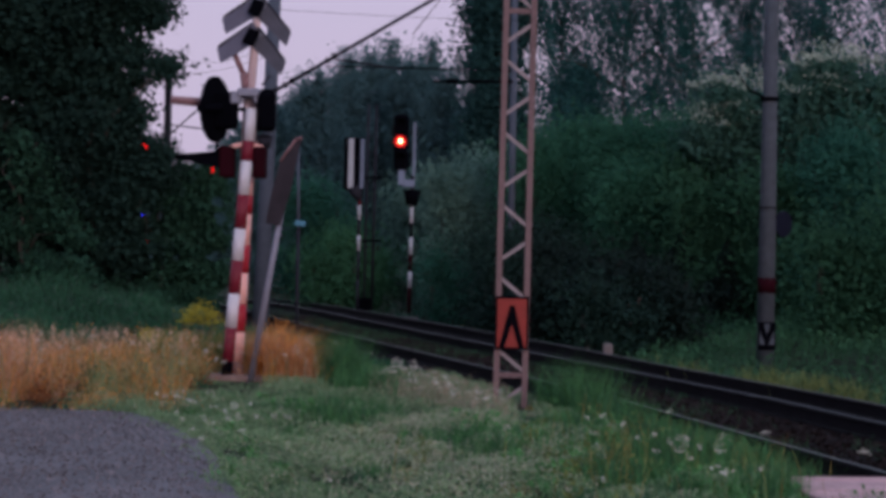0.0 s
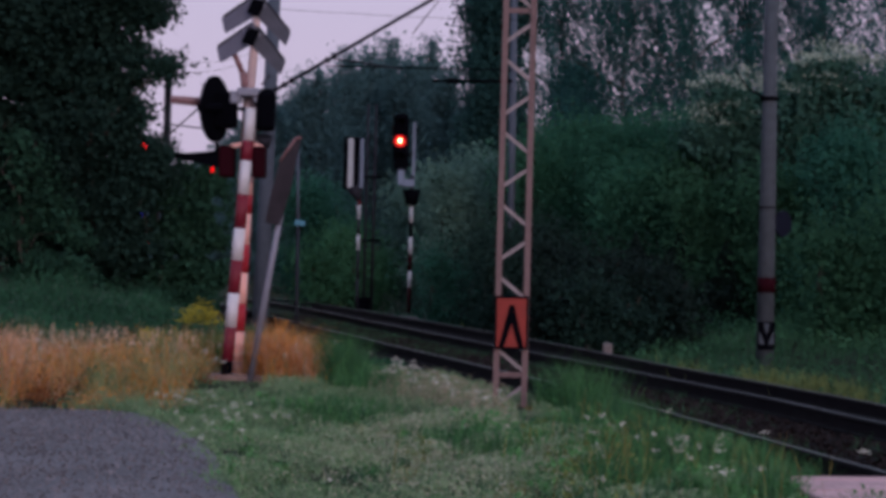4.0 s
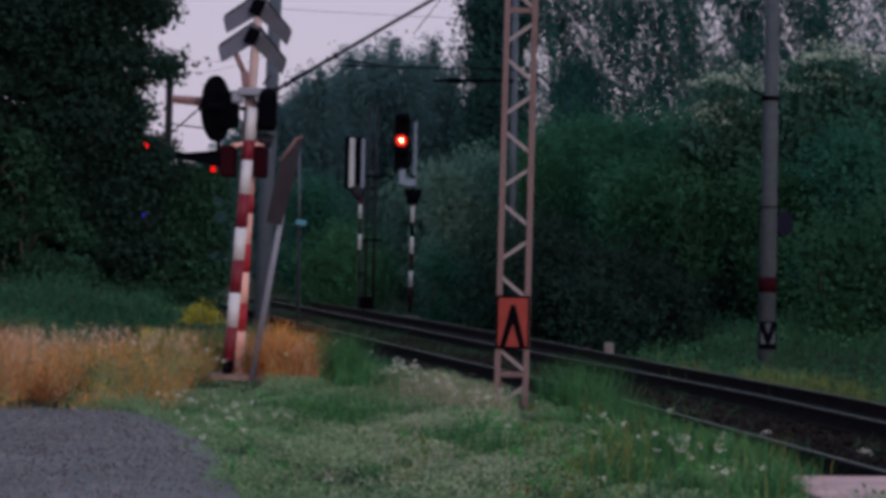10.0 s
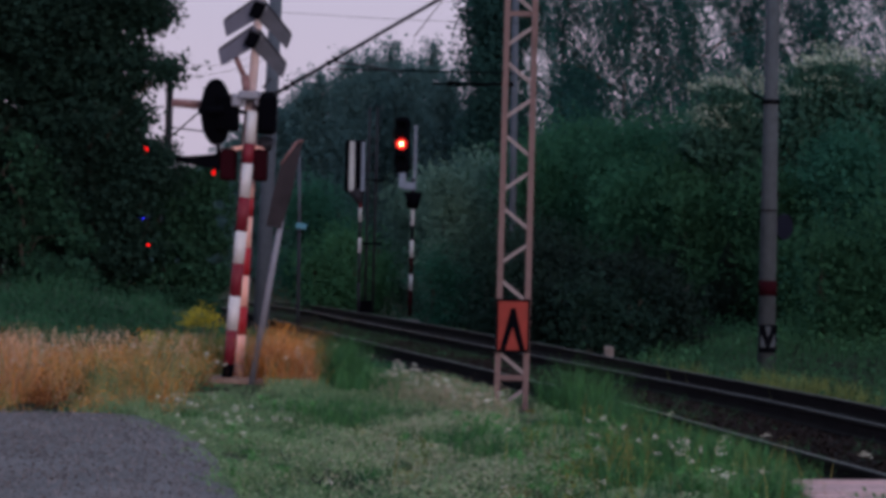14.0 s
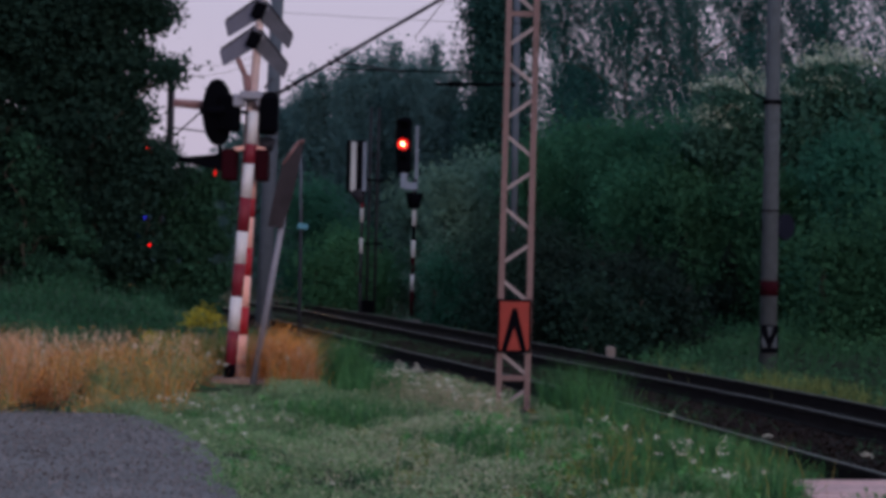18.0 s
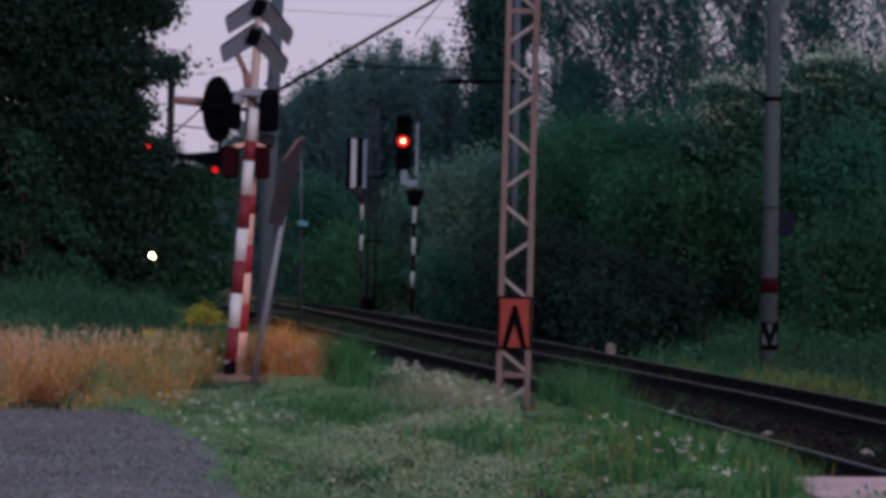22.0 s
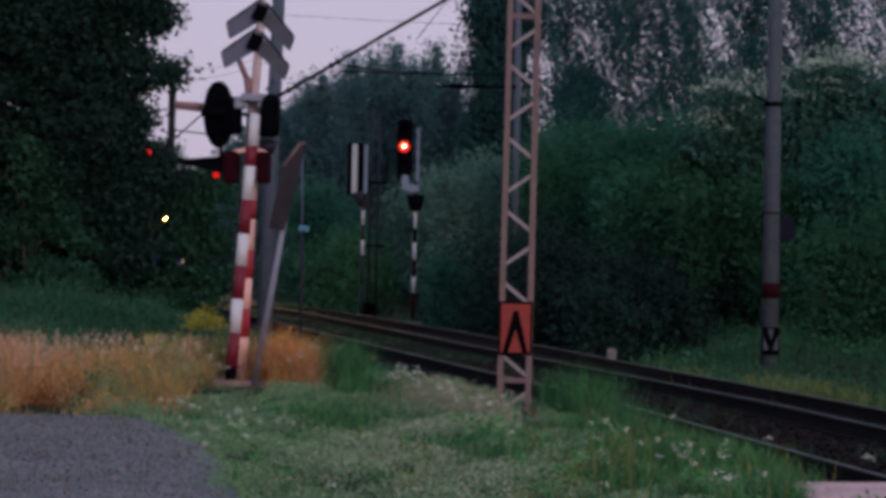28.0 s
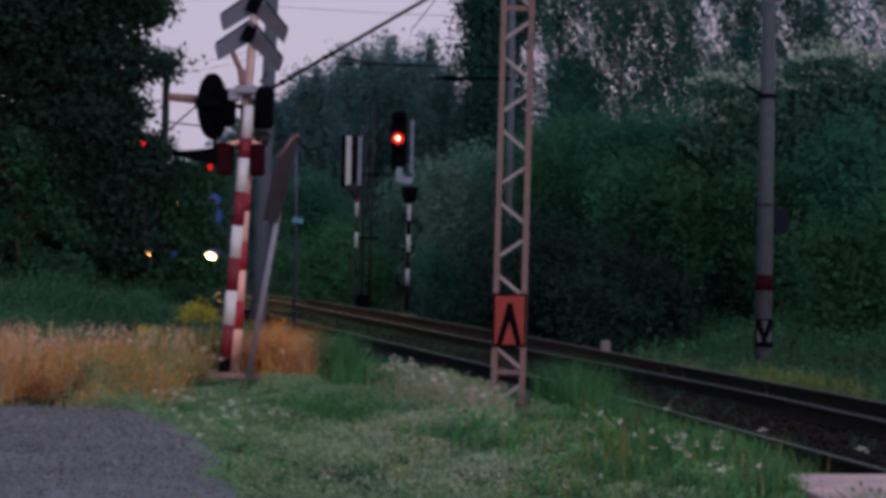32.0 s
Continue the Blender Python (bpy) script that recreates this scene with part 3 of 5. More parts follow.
    hollow = ((x + 3.62) / 0.42) ** 2 + ((y - 18.25) / 0.85) ** 2 < rng.uniform(0.8, 1.15, len(x))
    keep = ~open_base & ~hollow & (x < right + 0.12 * np.sin(y * 5) + 0.16 * rng.normal(size=len(x))) & (track_off(x, y) < -1.9) & (rng.uniform(size=len(x)) < 0.45 + 0.55 * patch(x, y, 1.7, 17))
    x, y, gather, own_tone, own_tall = x[keep], y[keep], gather[keep], own_tone[keep], own_tall[keep]
    h = rng.uniform(0.22, 0.6, len(x)) * (0.72 + 0.45 * patch(x, y, 1.5, 18))
    h *= np.clip(0.22 + (y - 17.3 + 0.5 * patch(x, y, 3.0, 19)) / 2.2, 0.2, 1)
    h *= np.where(gather, own_tall, 0.8) * np.interp(y, [20.5, 22.0, 24.5], [1, 0.8, 0.55])
    green = rng.uniform(size=len(x)) < 0.14 + 0.35 * ramp(y, 21, 24) * patch(x, y, 2.0, 23) + 0.45 * np.exp(-((x + 3.1) / 0.6) ** 2)
    drift = np.interp(x, [-4.2, -3.5, -3.1, -2.75, -2.4], [0.2, 0.12, -0.18, -0.1, 0.08])
    tone = drift + np.where(gather, 0.5 + (own_tone - 0.5) * 0.7, patch(x, y, 1.9, 45)) + rng.normal(size=len(x)) * 0.12
    tones = (("dry_grass", "tall dry golden grass behind the road", "dry", ~green & (tone > 0.27) & (tone < 0.72)), ("rosy_grass", "rosy flowering grass behind the road", "rosy", ~green & (tone >= 0.72)), ("olive_grass", "olive half-dry grass behind the road", "olive", ~green & (tone <= 0.27)))
    for nm, lb, mt, sel in tones:
        tuft_field(nm, lb, mt, x[sel], y[sel], h[sel] * (1.05 if mt == "rosy" else 0.9 if mt == "olive" else 1.0), np.full(sel.sum(), 0.0045), rng.uniform(0.15, 1.25, sel.sum()), 13)
    n = 15000
    k = rng.choice(np.flatnonzero(~green), n, replace=False)
    c = np.stack([x[k] + rng.normal(size=n) * 0.05, y[k] + rng.normal(size=n) * 0.05, land(x[k], y[k]) + h[k] * rng.uniform(0.45, 1.1, n)], 1)
    c = np.repeat(c, 3, 0) + rng.normal(size=(3 * n, 3)) * np.array([0.03, 0.03, 0.03])
    pink = rng.uniform(size=len(c)) < np.interp(c[:, 0], [-4.0, -3.2, -2.6, -1.5], [0.55, 0.35, 0.4, 0.2])
    tagged(quads("dry_seed_heads", leaf_array(rng, c[~pink], 0.012, 0, 0.6), M["dryseed"]), "fluffy golden seed heads of the dry grass", "grass", kind="stuff")
    tagged(quads("rosy_seed_heads", leaf_array(rng, c[pink], 0.013, 0, 0.6), M["rosyseed"]), "fluffy rosy seed heads of the dry grass", "grass", kind="stuff")
    tuft_field("mixed_grass", "green blades among the dry grass", "grass", x[green], y[green], h[green] * 0.9, np.full(green.sum(), 0.008), rng.uniform(0.05, 0.4, green.sum()), 14)
    # small dry leaves and husks between the blades
    j = rng.choice(len(x), 34000)
    c = np.stack([x[j] + rng.normal(size=34000) * 0.04, y[j] + rng.normal(size=34000) * 0.05, land(x[j], y[j]) + h[j] * rng.uniform(0.15, 1.0, 34000)], 1)
    hue = tone[j] + rng.normal(size=34000) * 0.1
    for nm, lb, mt, sel in (("dry_husks", "small golden husks in the dry grass", "dry", (hue > 0.3) & (hue < 0.74)), ("rosy_husks", "small rosy husks in the dry grass", "rosy", hue >= 0.74), ("olive_leaves", "small olive leaves in the dry grass", "olive", hue <= 0.3)):
        tagged(quads(nm, small_leaves(rng, c[sel], 0.02), M[mt], None, 3), lb, "grass", kind="stuff")
    # leafy herbs growing through the dry grass
    kx, ky = scatter(rng, 46, -4.8, -2.5, 17.6, 21.6)
    for nm, lb, mt, part_of in (("green_herbs", "small leafy green herbs in the dry grass", "bank", slice(0, 20)), ("fresh_herbs", "fresh green herbs in the dry grass", "lush", slice(20, 30)), ("brown_herbs", "withered brown herbs in the dry grass", "withered", slice(30, 46))):
        bx, by = np.repeat(kx[part_of], 170), np.repeat(ky[part_of], 170)
        bx, by = bx + rng.normal(size=len(bx)) * 0.075, by + rng.normal(size=len(bx)) * 0.1
        c = np.stack([bx, by, land(bx, by) + np.abs(rng.normal(size=len(bx))) * 0.13 * np.clip((by - 17.0) / 1.6, 0.4, 1)], 1)[~inside_road(bx, by)]
        tagged(quads(nm, small_leaves(rng, c, 0.026), M[mt], None, 3), lb, "herbs", kind="stuff")
    # rosy plumes standing above the dry grass
    px, py = scatter(rng, 520, -5.4, -2.5, 19.2, 23.4)
    sel = rng.uniform(size=520) < 0.35 + 0.65 * patch(px, py, 2.2, 81)
    px, py = px[sel], py[sel]
    c = np.repeat(np.stack([px, py, land(px, py) + rng.uniform(0.42, 0.62, len(px)) * np.interp(py, [20.5, 22.0, 24.5], [1, 0.85, 0.65])], 1), 16, 0)
    c = c + rng.normal(size=c.shape) * np.array([0.011, 0.011, 0.035])
    tagged(quads("grass_plumes", leaf_array(rng, c, 0.015, 0, 0.6), M["rosyseed"]), "rosy plumes standing above the dry grass", "grass", kind="stuff")
    # thick golden clump behind the leaning sign
    gx, gy = np.append(rng.normal(-1.78, 0.19, 7000), rng.normal(-1.66, 0.1, 900)), np.append(rng.uniform(22.05, 23.6, 7000), rng.uniform(21.9, 22.3, 900))
    ok = gx < -1.3 + 0.12 * rng.normal(size=len(gx))
    gx, gy = gx[ok], gy[ok]
    gh = rng.uniform(0.25, 1.0, len(gx)) * np.interp(gx, [-2.1, -1.8, -1.5, -1.32], [0.5, 0.66, 0.52, 0.24]) * (0.7 + 0.5 * patch(gx, gy, 6.0, 74))
    hue = patch(gx, gy, 4.0, 75) + rng.normal(size=len(gx)) * 0.14
    for nm, lb, mt, sel in (("golden_grass", "thick golden grass behind the leaning sign", "dry", (hue > 0.36) & (hue < 0.66)), ("tan_grass", "tan grass behind the leaning sign", "rosy", hue >= 0.66), ("brownish_grass", "brownish grass behind the leaning sign", "olive", hue <= 0.36)):
        tuft_field(nm, lb, mt, gx[sel], gy[sel], gh[sel], np.full(sel.sum(), 0.0045), rng.uniform(0.2, 1.2, sel.sum()), 29)
    c = np.stack([gx, gy, land(gx, gy) + gh * rng.uniform(0.2, 1, len(gx))], 1)
    tagged(quads("golden_husks", small_leaves(rng, c + rng.normal(size=c.shape) * 0.03, 0.02), M["dry"], None, 3), "small golden husks behind the leaning sign", "grass", kind="stuff")
    # olive and green blades before the yellow shrub
    ox, oy = rng.normal(-2.85, 0.32, 2600), rng.uniform(22.9, 23.7, 2600)
    tuft_field("olive_tall_grass", "olive tall grass before the yellow shrub", "olive", ox[:1500], oy[:1500], rng.uniform(0.25, 0.56, 1500), np.full(1500, 0.006), rng.uniform(0.1, 0.8, 1500), 36)
    tuft_field("green_tall_grass", "green tall grass before the yellow shrub", "lush", ox[1500:], oy[1500:], rng.uniform(0.25, 0.52, 1100), np.full(1100, 0.007), rng.uniform(0.1, 0.8, 1100), 37)
    # low green weeds along the road edge
    x, y = rng.uniform(-7, -2.6, 5200), 17.35 + np.abs(rng.normal(0, 0.45, 5200))
    keep = (rng.uniform(size=5200) < patch(x, y, 2.4, 25)) & (((x + 3.6) / 0.45) ** 2 + ((y - 18.1) / 0.6) ** 2 > 1)
    x, y = x[keep], y[keep]
    tuft_field("edge_grass", "low green weeds along the road edge", "grass", x, y, rng.uniform(0.06, 0.24, len(x)), np.full(len(x), 0.008), rng.uniform(0.1, 0.6, len(x)), 26)
    u = rng.uniform(0, 1, 1300)
    ky = 10.6 + 6.7 * u
    kx = np.interp(ky, [10.4, 11.2, 12.6, 13.8, 15.5, 17.1, 17.45], [-0.4, -1.1, -1.33, -1.55, -1.95, -2.55, -2.9]) + 0.04 - np.abs(rng.normal(0, 0.12, 1300)) * patch(ky * 3, ky, 2.0, 61) * 1.6
    c = np.stack([kx, ky, 0.012 + rng.uniform(0.0, 0.05, 1300)], 1)
    tagged(quads("creeping_weeds", leaf_array(rng, c, 0.024, 0, 0.5), M["grass"]), "small weeds creeping over the road edge", "weeds", kind="stuff")
    # meadow on the rising bank
    x, y = scatter(rng, 40000, -12, 0, 23.5, 41.5)
    keep = (track_off(x, y) < -1.9 - 1.2 * ramp(y, 30, 38)) & (rng.uniform(size=len(x)) < 1.05 - ramp(y, 34, 40))
    x, y = x[keep], y[keep]
    tuft_field("meadow_grass", "dark green meadow grass on the bank", "meadow", x, y, rng.uniform(0.15, 0.5, len(x)) * (0.5 + patch(x, y, 1.3, 35)) * np.clip((-1.8 - track_off(x, y)) / 2.2, 0.18, 1), np.full(len(x), 0.014), rng.uniform(0.1, 0.8, len(x)), 15, "meadow")
    c = np.stack([x[:2200], y[:2200], land(x[:2200], y[:2200]) + rng.uniform(0.2, 0.44, 2200) * np.clip((-1.8 - track_off(x[:2200], y[:2200])) / 2.2, 0.18, 1)], 1)
    tagged(quads("meadow_seed_heads", leaf_array(rng, np.repeat(c, 2, 0) + rng.normal(size=(4400, 3)) * 0.03, 0.034, 0, 0.4), M["meadowseed"]), "dim greyish seed heads in the meadow", "grass", kind="stuff")
    j = rng.choice(len(x), 20000)
    c = np.stack([x[j] + rng.normal(size=20000) * 0.08, y[j] + rng.normal(size=20000) * 0.1, land(x[j], y[j]) + rng.uniform(0.03, 0.42, 20000) * (0.4 + patch(x[j], y[j], 1.3, 35)) * np.clip((-1.8 - track_off(x[j], y[j])) / 2.2, 0.18, 1)], 1)
    tagged(quads("meadow_herbs", small_leaves(rng, c, 0.05), M["meadow"], None, 3), "leafy dark green herbs in the meadow", "herbs", kind="stuff")
    # far bank
    x, y = scatter(rng, 56000, -6, 14, 18, 60)
    o = track_off(x, y)
    keep = (o > 2.2) & (o < 12) & (rng.uniform(size=len(x)) < 0.06 + ramp(x / y, 0.085, 0.115))
    x, y, o = x[keep], y[keep], o[keep]
    tuft_field("bank_grass", "green grass on the bank beyond the rails", "bank", x, y, rng.uniform(0.08, 0.3, len(x)) * np.clip(o / 4, 0.45, 1.3) * (0.5 + patch(x, y, 1.5, 31)), np.full(len(x), 0.014), rng.uniform(0.1, 0.7, len(x)), 16)
    j = rng.choice(len(x), 26000)
    c = np.stack([x[j] + rng.normal(size=26000) * 0.08, y[j] + rng.normal(size=26000) * 0.1, land(x[j], y[j]) + rng.uniform(0.02, 0.34, 26000) * np.clip(o[j] / 4, 0.4, 1.2) * (0.4 + patch(x[j], y[j], 1.5, 31))], 1)
    tagged(quads("bank_herbs", small_leaves(rng, c, 0.055), M["bank"], None, 3), "leafy green herbs on the bank beyond the rails", "herbs", kind="stuff")
    # yellowish weeds along the edge of the ballast
    x, y = scatter(rng, 60000, -8, 7, 14, 55)
    o = track_off(x, y)
    keep = (o > 2.15) & (o < 2.5) & (rng.uniform(size=len(x)) < 0.6 * patch(x, y, 1.3, 33) ** 6)
    x, y = x[keep], y[keep]
    for a, b, m in ((4.35, 23.2, 260), (4.0, 24.2, 160), (3.3, 26.5, 120), (4.75, 22.4, 160)):
        x, y = np.append(x, rng.normal(a, 0.16, m)), np.append(y, rng.normal(b, 0.3, m))
    tuft_field("edge_weeds", "yellowish weeds along the edge of the ballast", "leafy", x, y, rng.uniform(0.12, 0.3, len(x)) + 0.05 * (y < 25), np.full(len(x), 0.012), rng.uniform(0.1, 0.7, len(x)), 18, "weeds")
    # weeds between the rails
    x, y = scatter(rng, 60000, -4, 6, 12, 45)
    o = track_off(x, y)
    keep = (np.abs(o) < 0.66) & (y > 14.0) & (rng.uniform(size=len(x)) < 1.0 * patch(x, y, 1.2, 27) ** 1.6)
    x, y = x[keep], y[keep]
    ex, ey = scatter(rng, 26000, -8, 2, 27, 54)
    eo = track_off(ex, ey)
    more = (np.abs(eo) < 0.72) & (rng.uniform(size=len(ex)) < 0.25 + 0.9 * patch(ex, ey, 0.9, 28) ** 2)
    x, y = np.append(x, ex[more]), np.append(y, ey[more])
    tuft_field("track_weeds", "sparse weeds between the rails", "bank", x, y, rng.uniform(0.05, 0.2, len(x)), np.full(len(x), 0.009), rng.uniform(0.2, 0.7, len(x)), 17, "weeds")


def flower_heads(name, label, mat, x, y, z, size, seed):
    """Small many-petalled heads: a few crossed petals each."""
    rng = np.random.default_rng(seed)
    c = np.repeat(np.stack([x, y, z], 1), 12, 0) + rng.normal(size=(len(x) * 12, 3)) * np.array([0.016, 0.016, 0.01])
    ob = quads(name, leaf_array(rng, c, size, 0, 0.8), M[mat])
    return tagged(ob, label, "flowers", kind="stuff")


def flowers():
    rng = np.random.default_rng(21)
    xs, ys, hs = [], [], []
    for a, b, sx, sy, k, top in ((-2.35, 17.85, 0.14, 0.3, 13, 0.18), (-1.7, 16.2, 0.35, 1.0, 34, 0.14), (-0.4, 20.6, 0.15, 0.4, 22, 0.36), (0.05, 19.6, 0.2, 0.4, 22, 0.3), (0.42, 18.4, 0.14, 0.3, 18, 0.22), (1.5, 12.5, 0.3, 0.8, 14, 0.4), (1.5, 13.8, 0.4, 0.8, 12, 0.36), (0.3, 14.0, 0.9, 1.4, 16, 0.1), (-4.4, 20.9, 1.4, 1.2, 45, 0.5), (-1.6, 22.3, 0.4, 0.5, 16, 0.5)):
        xs.append(rng.normal(a, sx, k)), ys.append(rng.normal(b, sy, k)), hs.append(rng.uniform(0.5, 1.0, k) * top)
    x, y, h = np.concatenate(xs), np.concatenate(ys), np.concatenate(hs)
    keep = ~inside_road(x, y) & (track_off(x, y) < -1.1)
    x, y, h = x[keep], y[keep], h[keep]
    flower_heads("white_flowers", "small white flower heads in the grass", "flower", x, y, land(x, y) + h, 0.016, 22)
    x, y = rng.normal(3.36, 0.012, 3), rng.normal(15.6, 0.02, 3)
    flower_heads("track_flower", "small pale flower between the rails", "flower", x, y, np.full(3, -0.03), 0.018, 24)
    # yellow flowering shrub
    t = thing("flowering_shrub", (-2.95, 24.0, float(land(-2.95, 24.0)) + 0.06), "low yellow flowering shrub in the grass", "shrub")
    bm = B()
    for i in range(9):
        a = i * 0.7
        tube(bm, (0, 0, 0), (math.cos(a) * 0.22, math.sin(a) * 0.22, 0.5), 0.012, 0.005, 5)
    part("stems", bm, M["bark"], t)
    pts = crown_points(rng, [(0.05, 0, 0.64, 0.17, 0.2, 0.14), (-0.1, 0, 0.56, 0.12, 0.2, 0.1), (0.18, 0.1, 0.57, 0.12, 0.18, 0.1), (-0.55, -0.2, 0.36, 0.14, 0.2, 0.05)], 44, 0.045, 26, 0, 0.05)
    quads("blossom", leaf_array(rng, pts, 0.03), M["yellow"], t)
    pts = crown_points(rng, [(0, 0, 0.25, 0.45, 0.3, 0.22), (-0.4, -0.1, 0.2, 0.3, 0.25, 0.16)], 30, 0.06, 20, 0, 0.03)
    quads("leaves", leaf_array(rng, pts, 0.04), M["lush"], t)


# ---- masts, signals and posts ----
def crossing_signal():
    t = thing("crossing_signal", (-2.35, 22.3, 0.0), "red and white level crossing signal with warning crosses, seen from behind", "crossing signal")
    O = Vector((-2.35, 22.3, 0))

    def L(x, z, y=22.3):
        return Vector((x, y, z)) - O
    box_bm = box(B(), L(-2.32, -0.09), (0.68, 0.6, 0.24), None, 0.02)
    part("foundation", box_bm, M["oldbase"], t, "weathered concrete foundation")
    # front post
    a, b = L(-2.395, 0.0, 22.16), L(-2.183, 3.02, 22.2)

    def on(z):
        return a.lerp(b, z / 3.02)
    cuts = [(-0.06, 0.18, "black"), (0.18, 0.56, "red"), (0.56, 0.94, "white"), (0.94, 1.31, "red"), (1.31, 1.67, "white"), (1.67, 2.05, "red"), (2.05, 2.43, "white"), (2.43, 2.655, "red"), (2.655, 3.02, "white")]
    for z0, z1, m in cuts:
        part("band", tube(B(), on(z0), on(z1), 0.065, n=16), M[m], t, {"black": "black base band", "red": "dull red band", "white": "greyish white band"}[m])
    # rear post, the last warm glow painted into its band colours
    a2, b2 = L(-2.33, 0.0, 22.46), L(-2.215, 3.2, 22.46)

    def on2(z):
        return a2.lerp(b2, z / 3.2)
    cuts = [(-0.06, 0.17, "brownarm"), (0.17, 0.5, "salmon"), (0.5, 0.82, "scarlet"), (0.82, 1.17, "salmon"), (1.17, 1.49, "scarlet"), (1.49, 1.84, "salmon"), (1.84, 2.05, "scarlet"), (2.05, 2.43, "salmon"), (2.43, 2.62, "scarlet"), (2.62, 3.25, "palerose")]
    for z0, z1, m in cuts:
        part("rear_band", tube(B(), on2(z0), on2(z1), 0.086, n=16), M[m], t, "painted band with warm light in its colour")
    part("upper_tube", tube(B(), L(-2.22, 3.2, 22.42), L(-2.13, 4.6, 22.42), 0.05), M["palerose"], t)
    part("strut", tube(B(), L(-2.27, 3.22, 22.4), L(-2.3, 3.44, 22.38), 0.045), M["brownarm"], t)
    part("strut", tube(B(), L(-2.3, 3.42, 22.38), L(-2.41, 3.66, 22.34), 0.032), M["brownarm"], t)
    part("strut", tube(B(), L(-2.09, 3.3, 22.4), L(-2.0, 3.42, 22.4), 0.012), M["dull"], t)
    bm = box(B(), L(-2.22, 3.2, 22.3), (0.24, 0.36, 0.09), None, 0.015)
    tube(bm, L(-2.42, 3.19, 22.25), L(-2.0, 3.16, 22.25), 0.03)
    part("clamp", bm, M["zinc"], t, "galvanised clamp and cross tube")
    part("clamp_box", box(B(), L(-2.36, 3.14, 22.26), (0.12, 0.2, 0.13), None, 0.015), M["zinc"], t)
    part("clamp_box", box(B(), L(-2.1, 3.14, 22.26), (0.12, 0.2, 0.11), None, 0.015), M["zinc"], t)
    part("lower_clamp", tube(B(), L(-2.24, 2.99, 22.3), L(-2.236, 3.03, 22.3), 0.11), M["dull"], t)
    # two warning chevrons from behind, their aslant outlines shaped to the camera's view
    for dx, dz in ((0.0, 0.0), (0.05, 0.33)):
        for side, edge in ((-1, [(-2.575, 3.715), (-2.59, 3.69), (-2.55, 3.535), (-2.53, 3.535), (-2.165, 3.76), (-2.17, 3.985), (-2.2, 3.985)]),
                           (1, [(-2.19, 3.975), (-2.14, 3.955), (-1.83, 3.585), (-1.822, 3.56), (-1.868, 3.42), (-1.885, 3.425), (-2.19, 3.72)])):
            y = 22.3 + 0.06 * side
            arm = part("chevron_arm", plate(B(), edge, 0.022, Vector((1, 0, 0)), Vector((0, 0, 1)), L(dx, dz, y)), M["signgrey" if side < 0 else "signshade"], t, "grey back of a warning chevron arm")
            top = [edge[0], edge[-1]] if side < 0 else [edge[1], edge[2]]
            part("folded_rim", tube(B(), L(top[0][0] + dx, top[0][1] + dz, y - 0.012), L(top[1][0] + dx, top[1][1] + dz, y - 0.012), 0.012, n=8), M["dull"], arm, "dark folded rim")
        part("chevron_bracket", box(B(), L(-2.2 + dx, 3.82 + dz, 22.16), (0.14, 0.05, 0.19), Matrix.Rotation(radians(24), 4, "Y"), 0.015), M["black"], t, "dark clamp behind the chevron")
        part("bracket_bolt", tube(B(), L(-2.12 + dx, 3.86 + dz, 22.27), L(-2.12 + dx, 3.86 + dz, 22.22), 0.024, n=10), M["zinc"], t)
    # upper heads: round backboard with hood, and a box head
    turn = Matrix.Rotation(radians(71), 4, "Z")
    c = L(-2.6, 3.01)
    nrm = turn @ Vector((0, 1, 0))
    bb = part("backboard", tube(B(), c - nrm * 0.015, c + nrm * 0.015, 0.375, n=40), M["black"], t, "black round backboard seen aslant")
    part("head_housing", box(B(), L(-2.49, 3.0), (0.15, 0.3, 0.42), turn, 0.04), M["black"], t)
    part("hood", tube(B(), L(-2.68, 3.08), L(-3.09, 3.1, 22.2), 0.055, 0.045), M["brownarm"], t, "long brown hood over a lamp")
    part("hood", tube(B(), L(-2.5, 3.02, 22.1), L(-2.76, 3.0, 22.0), 0.05, 0.04), M["black"], t)
    part("backboard_prop", tube(B(), L(-2.57, 2.66), L(-2.56, 2.4), 0.02), M["black"], t)
    part("box_head", box(B(), L(-2.03, 2.99), (0.22, 0.34, 0.44), Matrix.Rotation(radians(8), 4, "Z"), 0.05), M["black"], t, "black box-shaped signal head")
    part("box_head_visor", tube(B(), L(-2.04, 2.72, 22.35), L(-2.05, 2.6, 22.4), 0.1, 0.07), M["dull"], t)
    # lower heads
    part("lower_head", box(B(), L(-2.45, 2.42), (0.17, 0.3, 0.36), None, 0.035), M["darkred"], t, "dark red signal head")
    part("lower_head", box(B(), L(-2.085, 2.42), (0.15, 0.3, 0.36), None, 0.035), M["darkred"], t, "dark red signal head")
    part("head_cap", box(B(), L(-2.36, 2.6, 22.28), (0.2, 0.12, 0.045), Matrix.Rotation(radians(-14), 4, "Y"), 0.01), M["salmon"], t)
    part("head_cap", box(B(), L(-2.13, 2.61, 22.28), (0.16, 0.12, 0.045), Matrix.Rotation(radians(14), 4, "Y"), 0.01), M["salmon"], t)
    bm = B()
    plate(bm, [(0, -0.1), (0.6, -0.13), (0.6, 0.09), (0.0, 0.03)], 0.012, Vector((1, 0, 0)), Vector((0, 0, 1)), L(-3.03, 2.46, 22.2))
    plate(bm, [(0, -0.1), (0.6, -0.1), (0.6, 0.1), (0, 0.1)], 0.012, Vector((1, 0, 0.05)), Vector((0, 1, 0)), L(-3.03, 2.49, 22.28))
    for v in bm.verts:
        if v.co.x < -0.6 and v.co.z < 2.42:
            v.co.z = 2.44
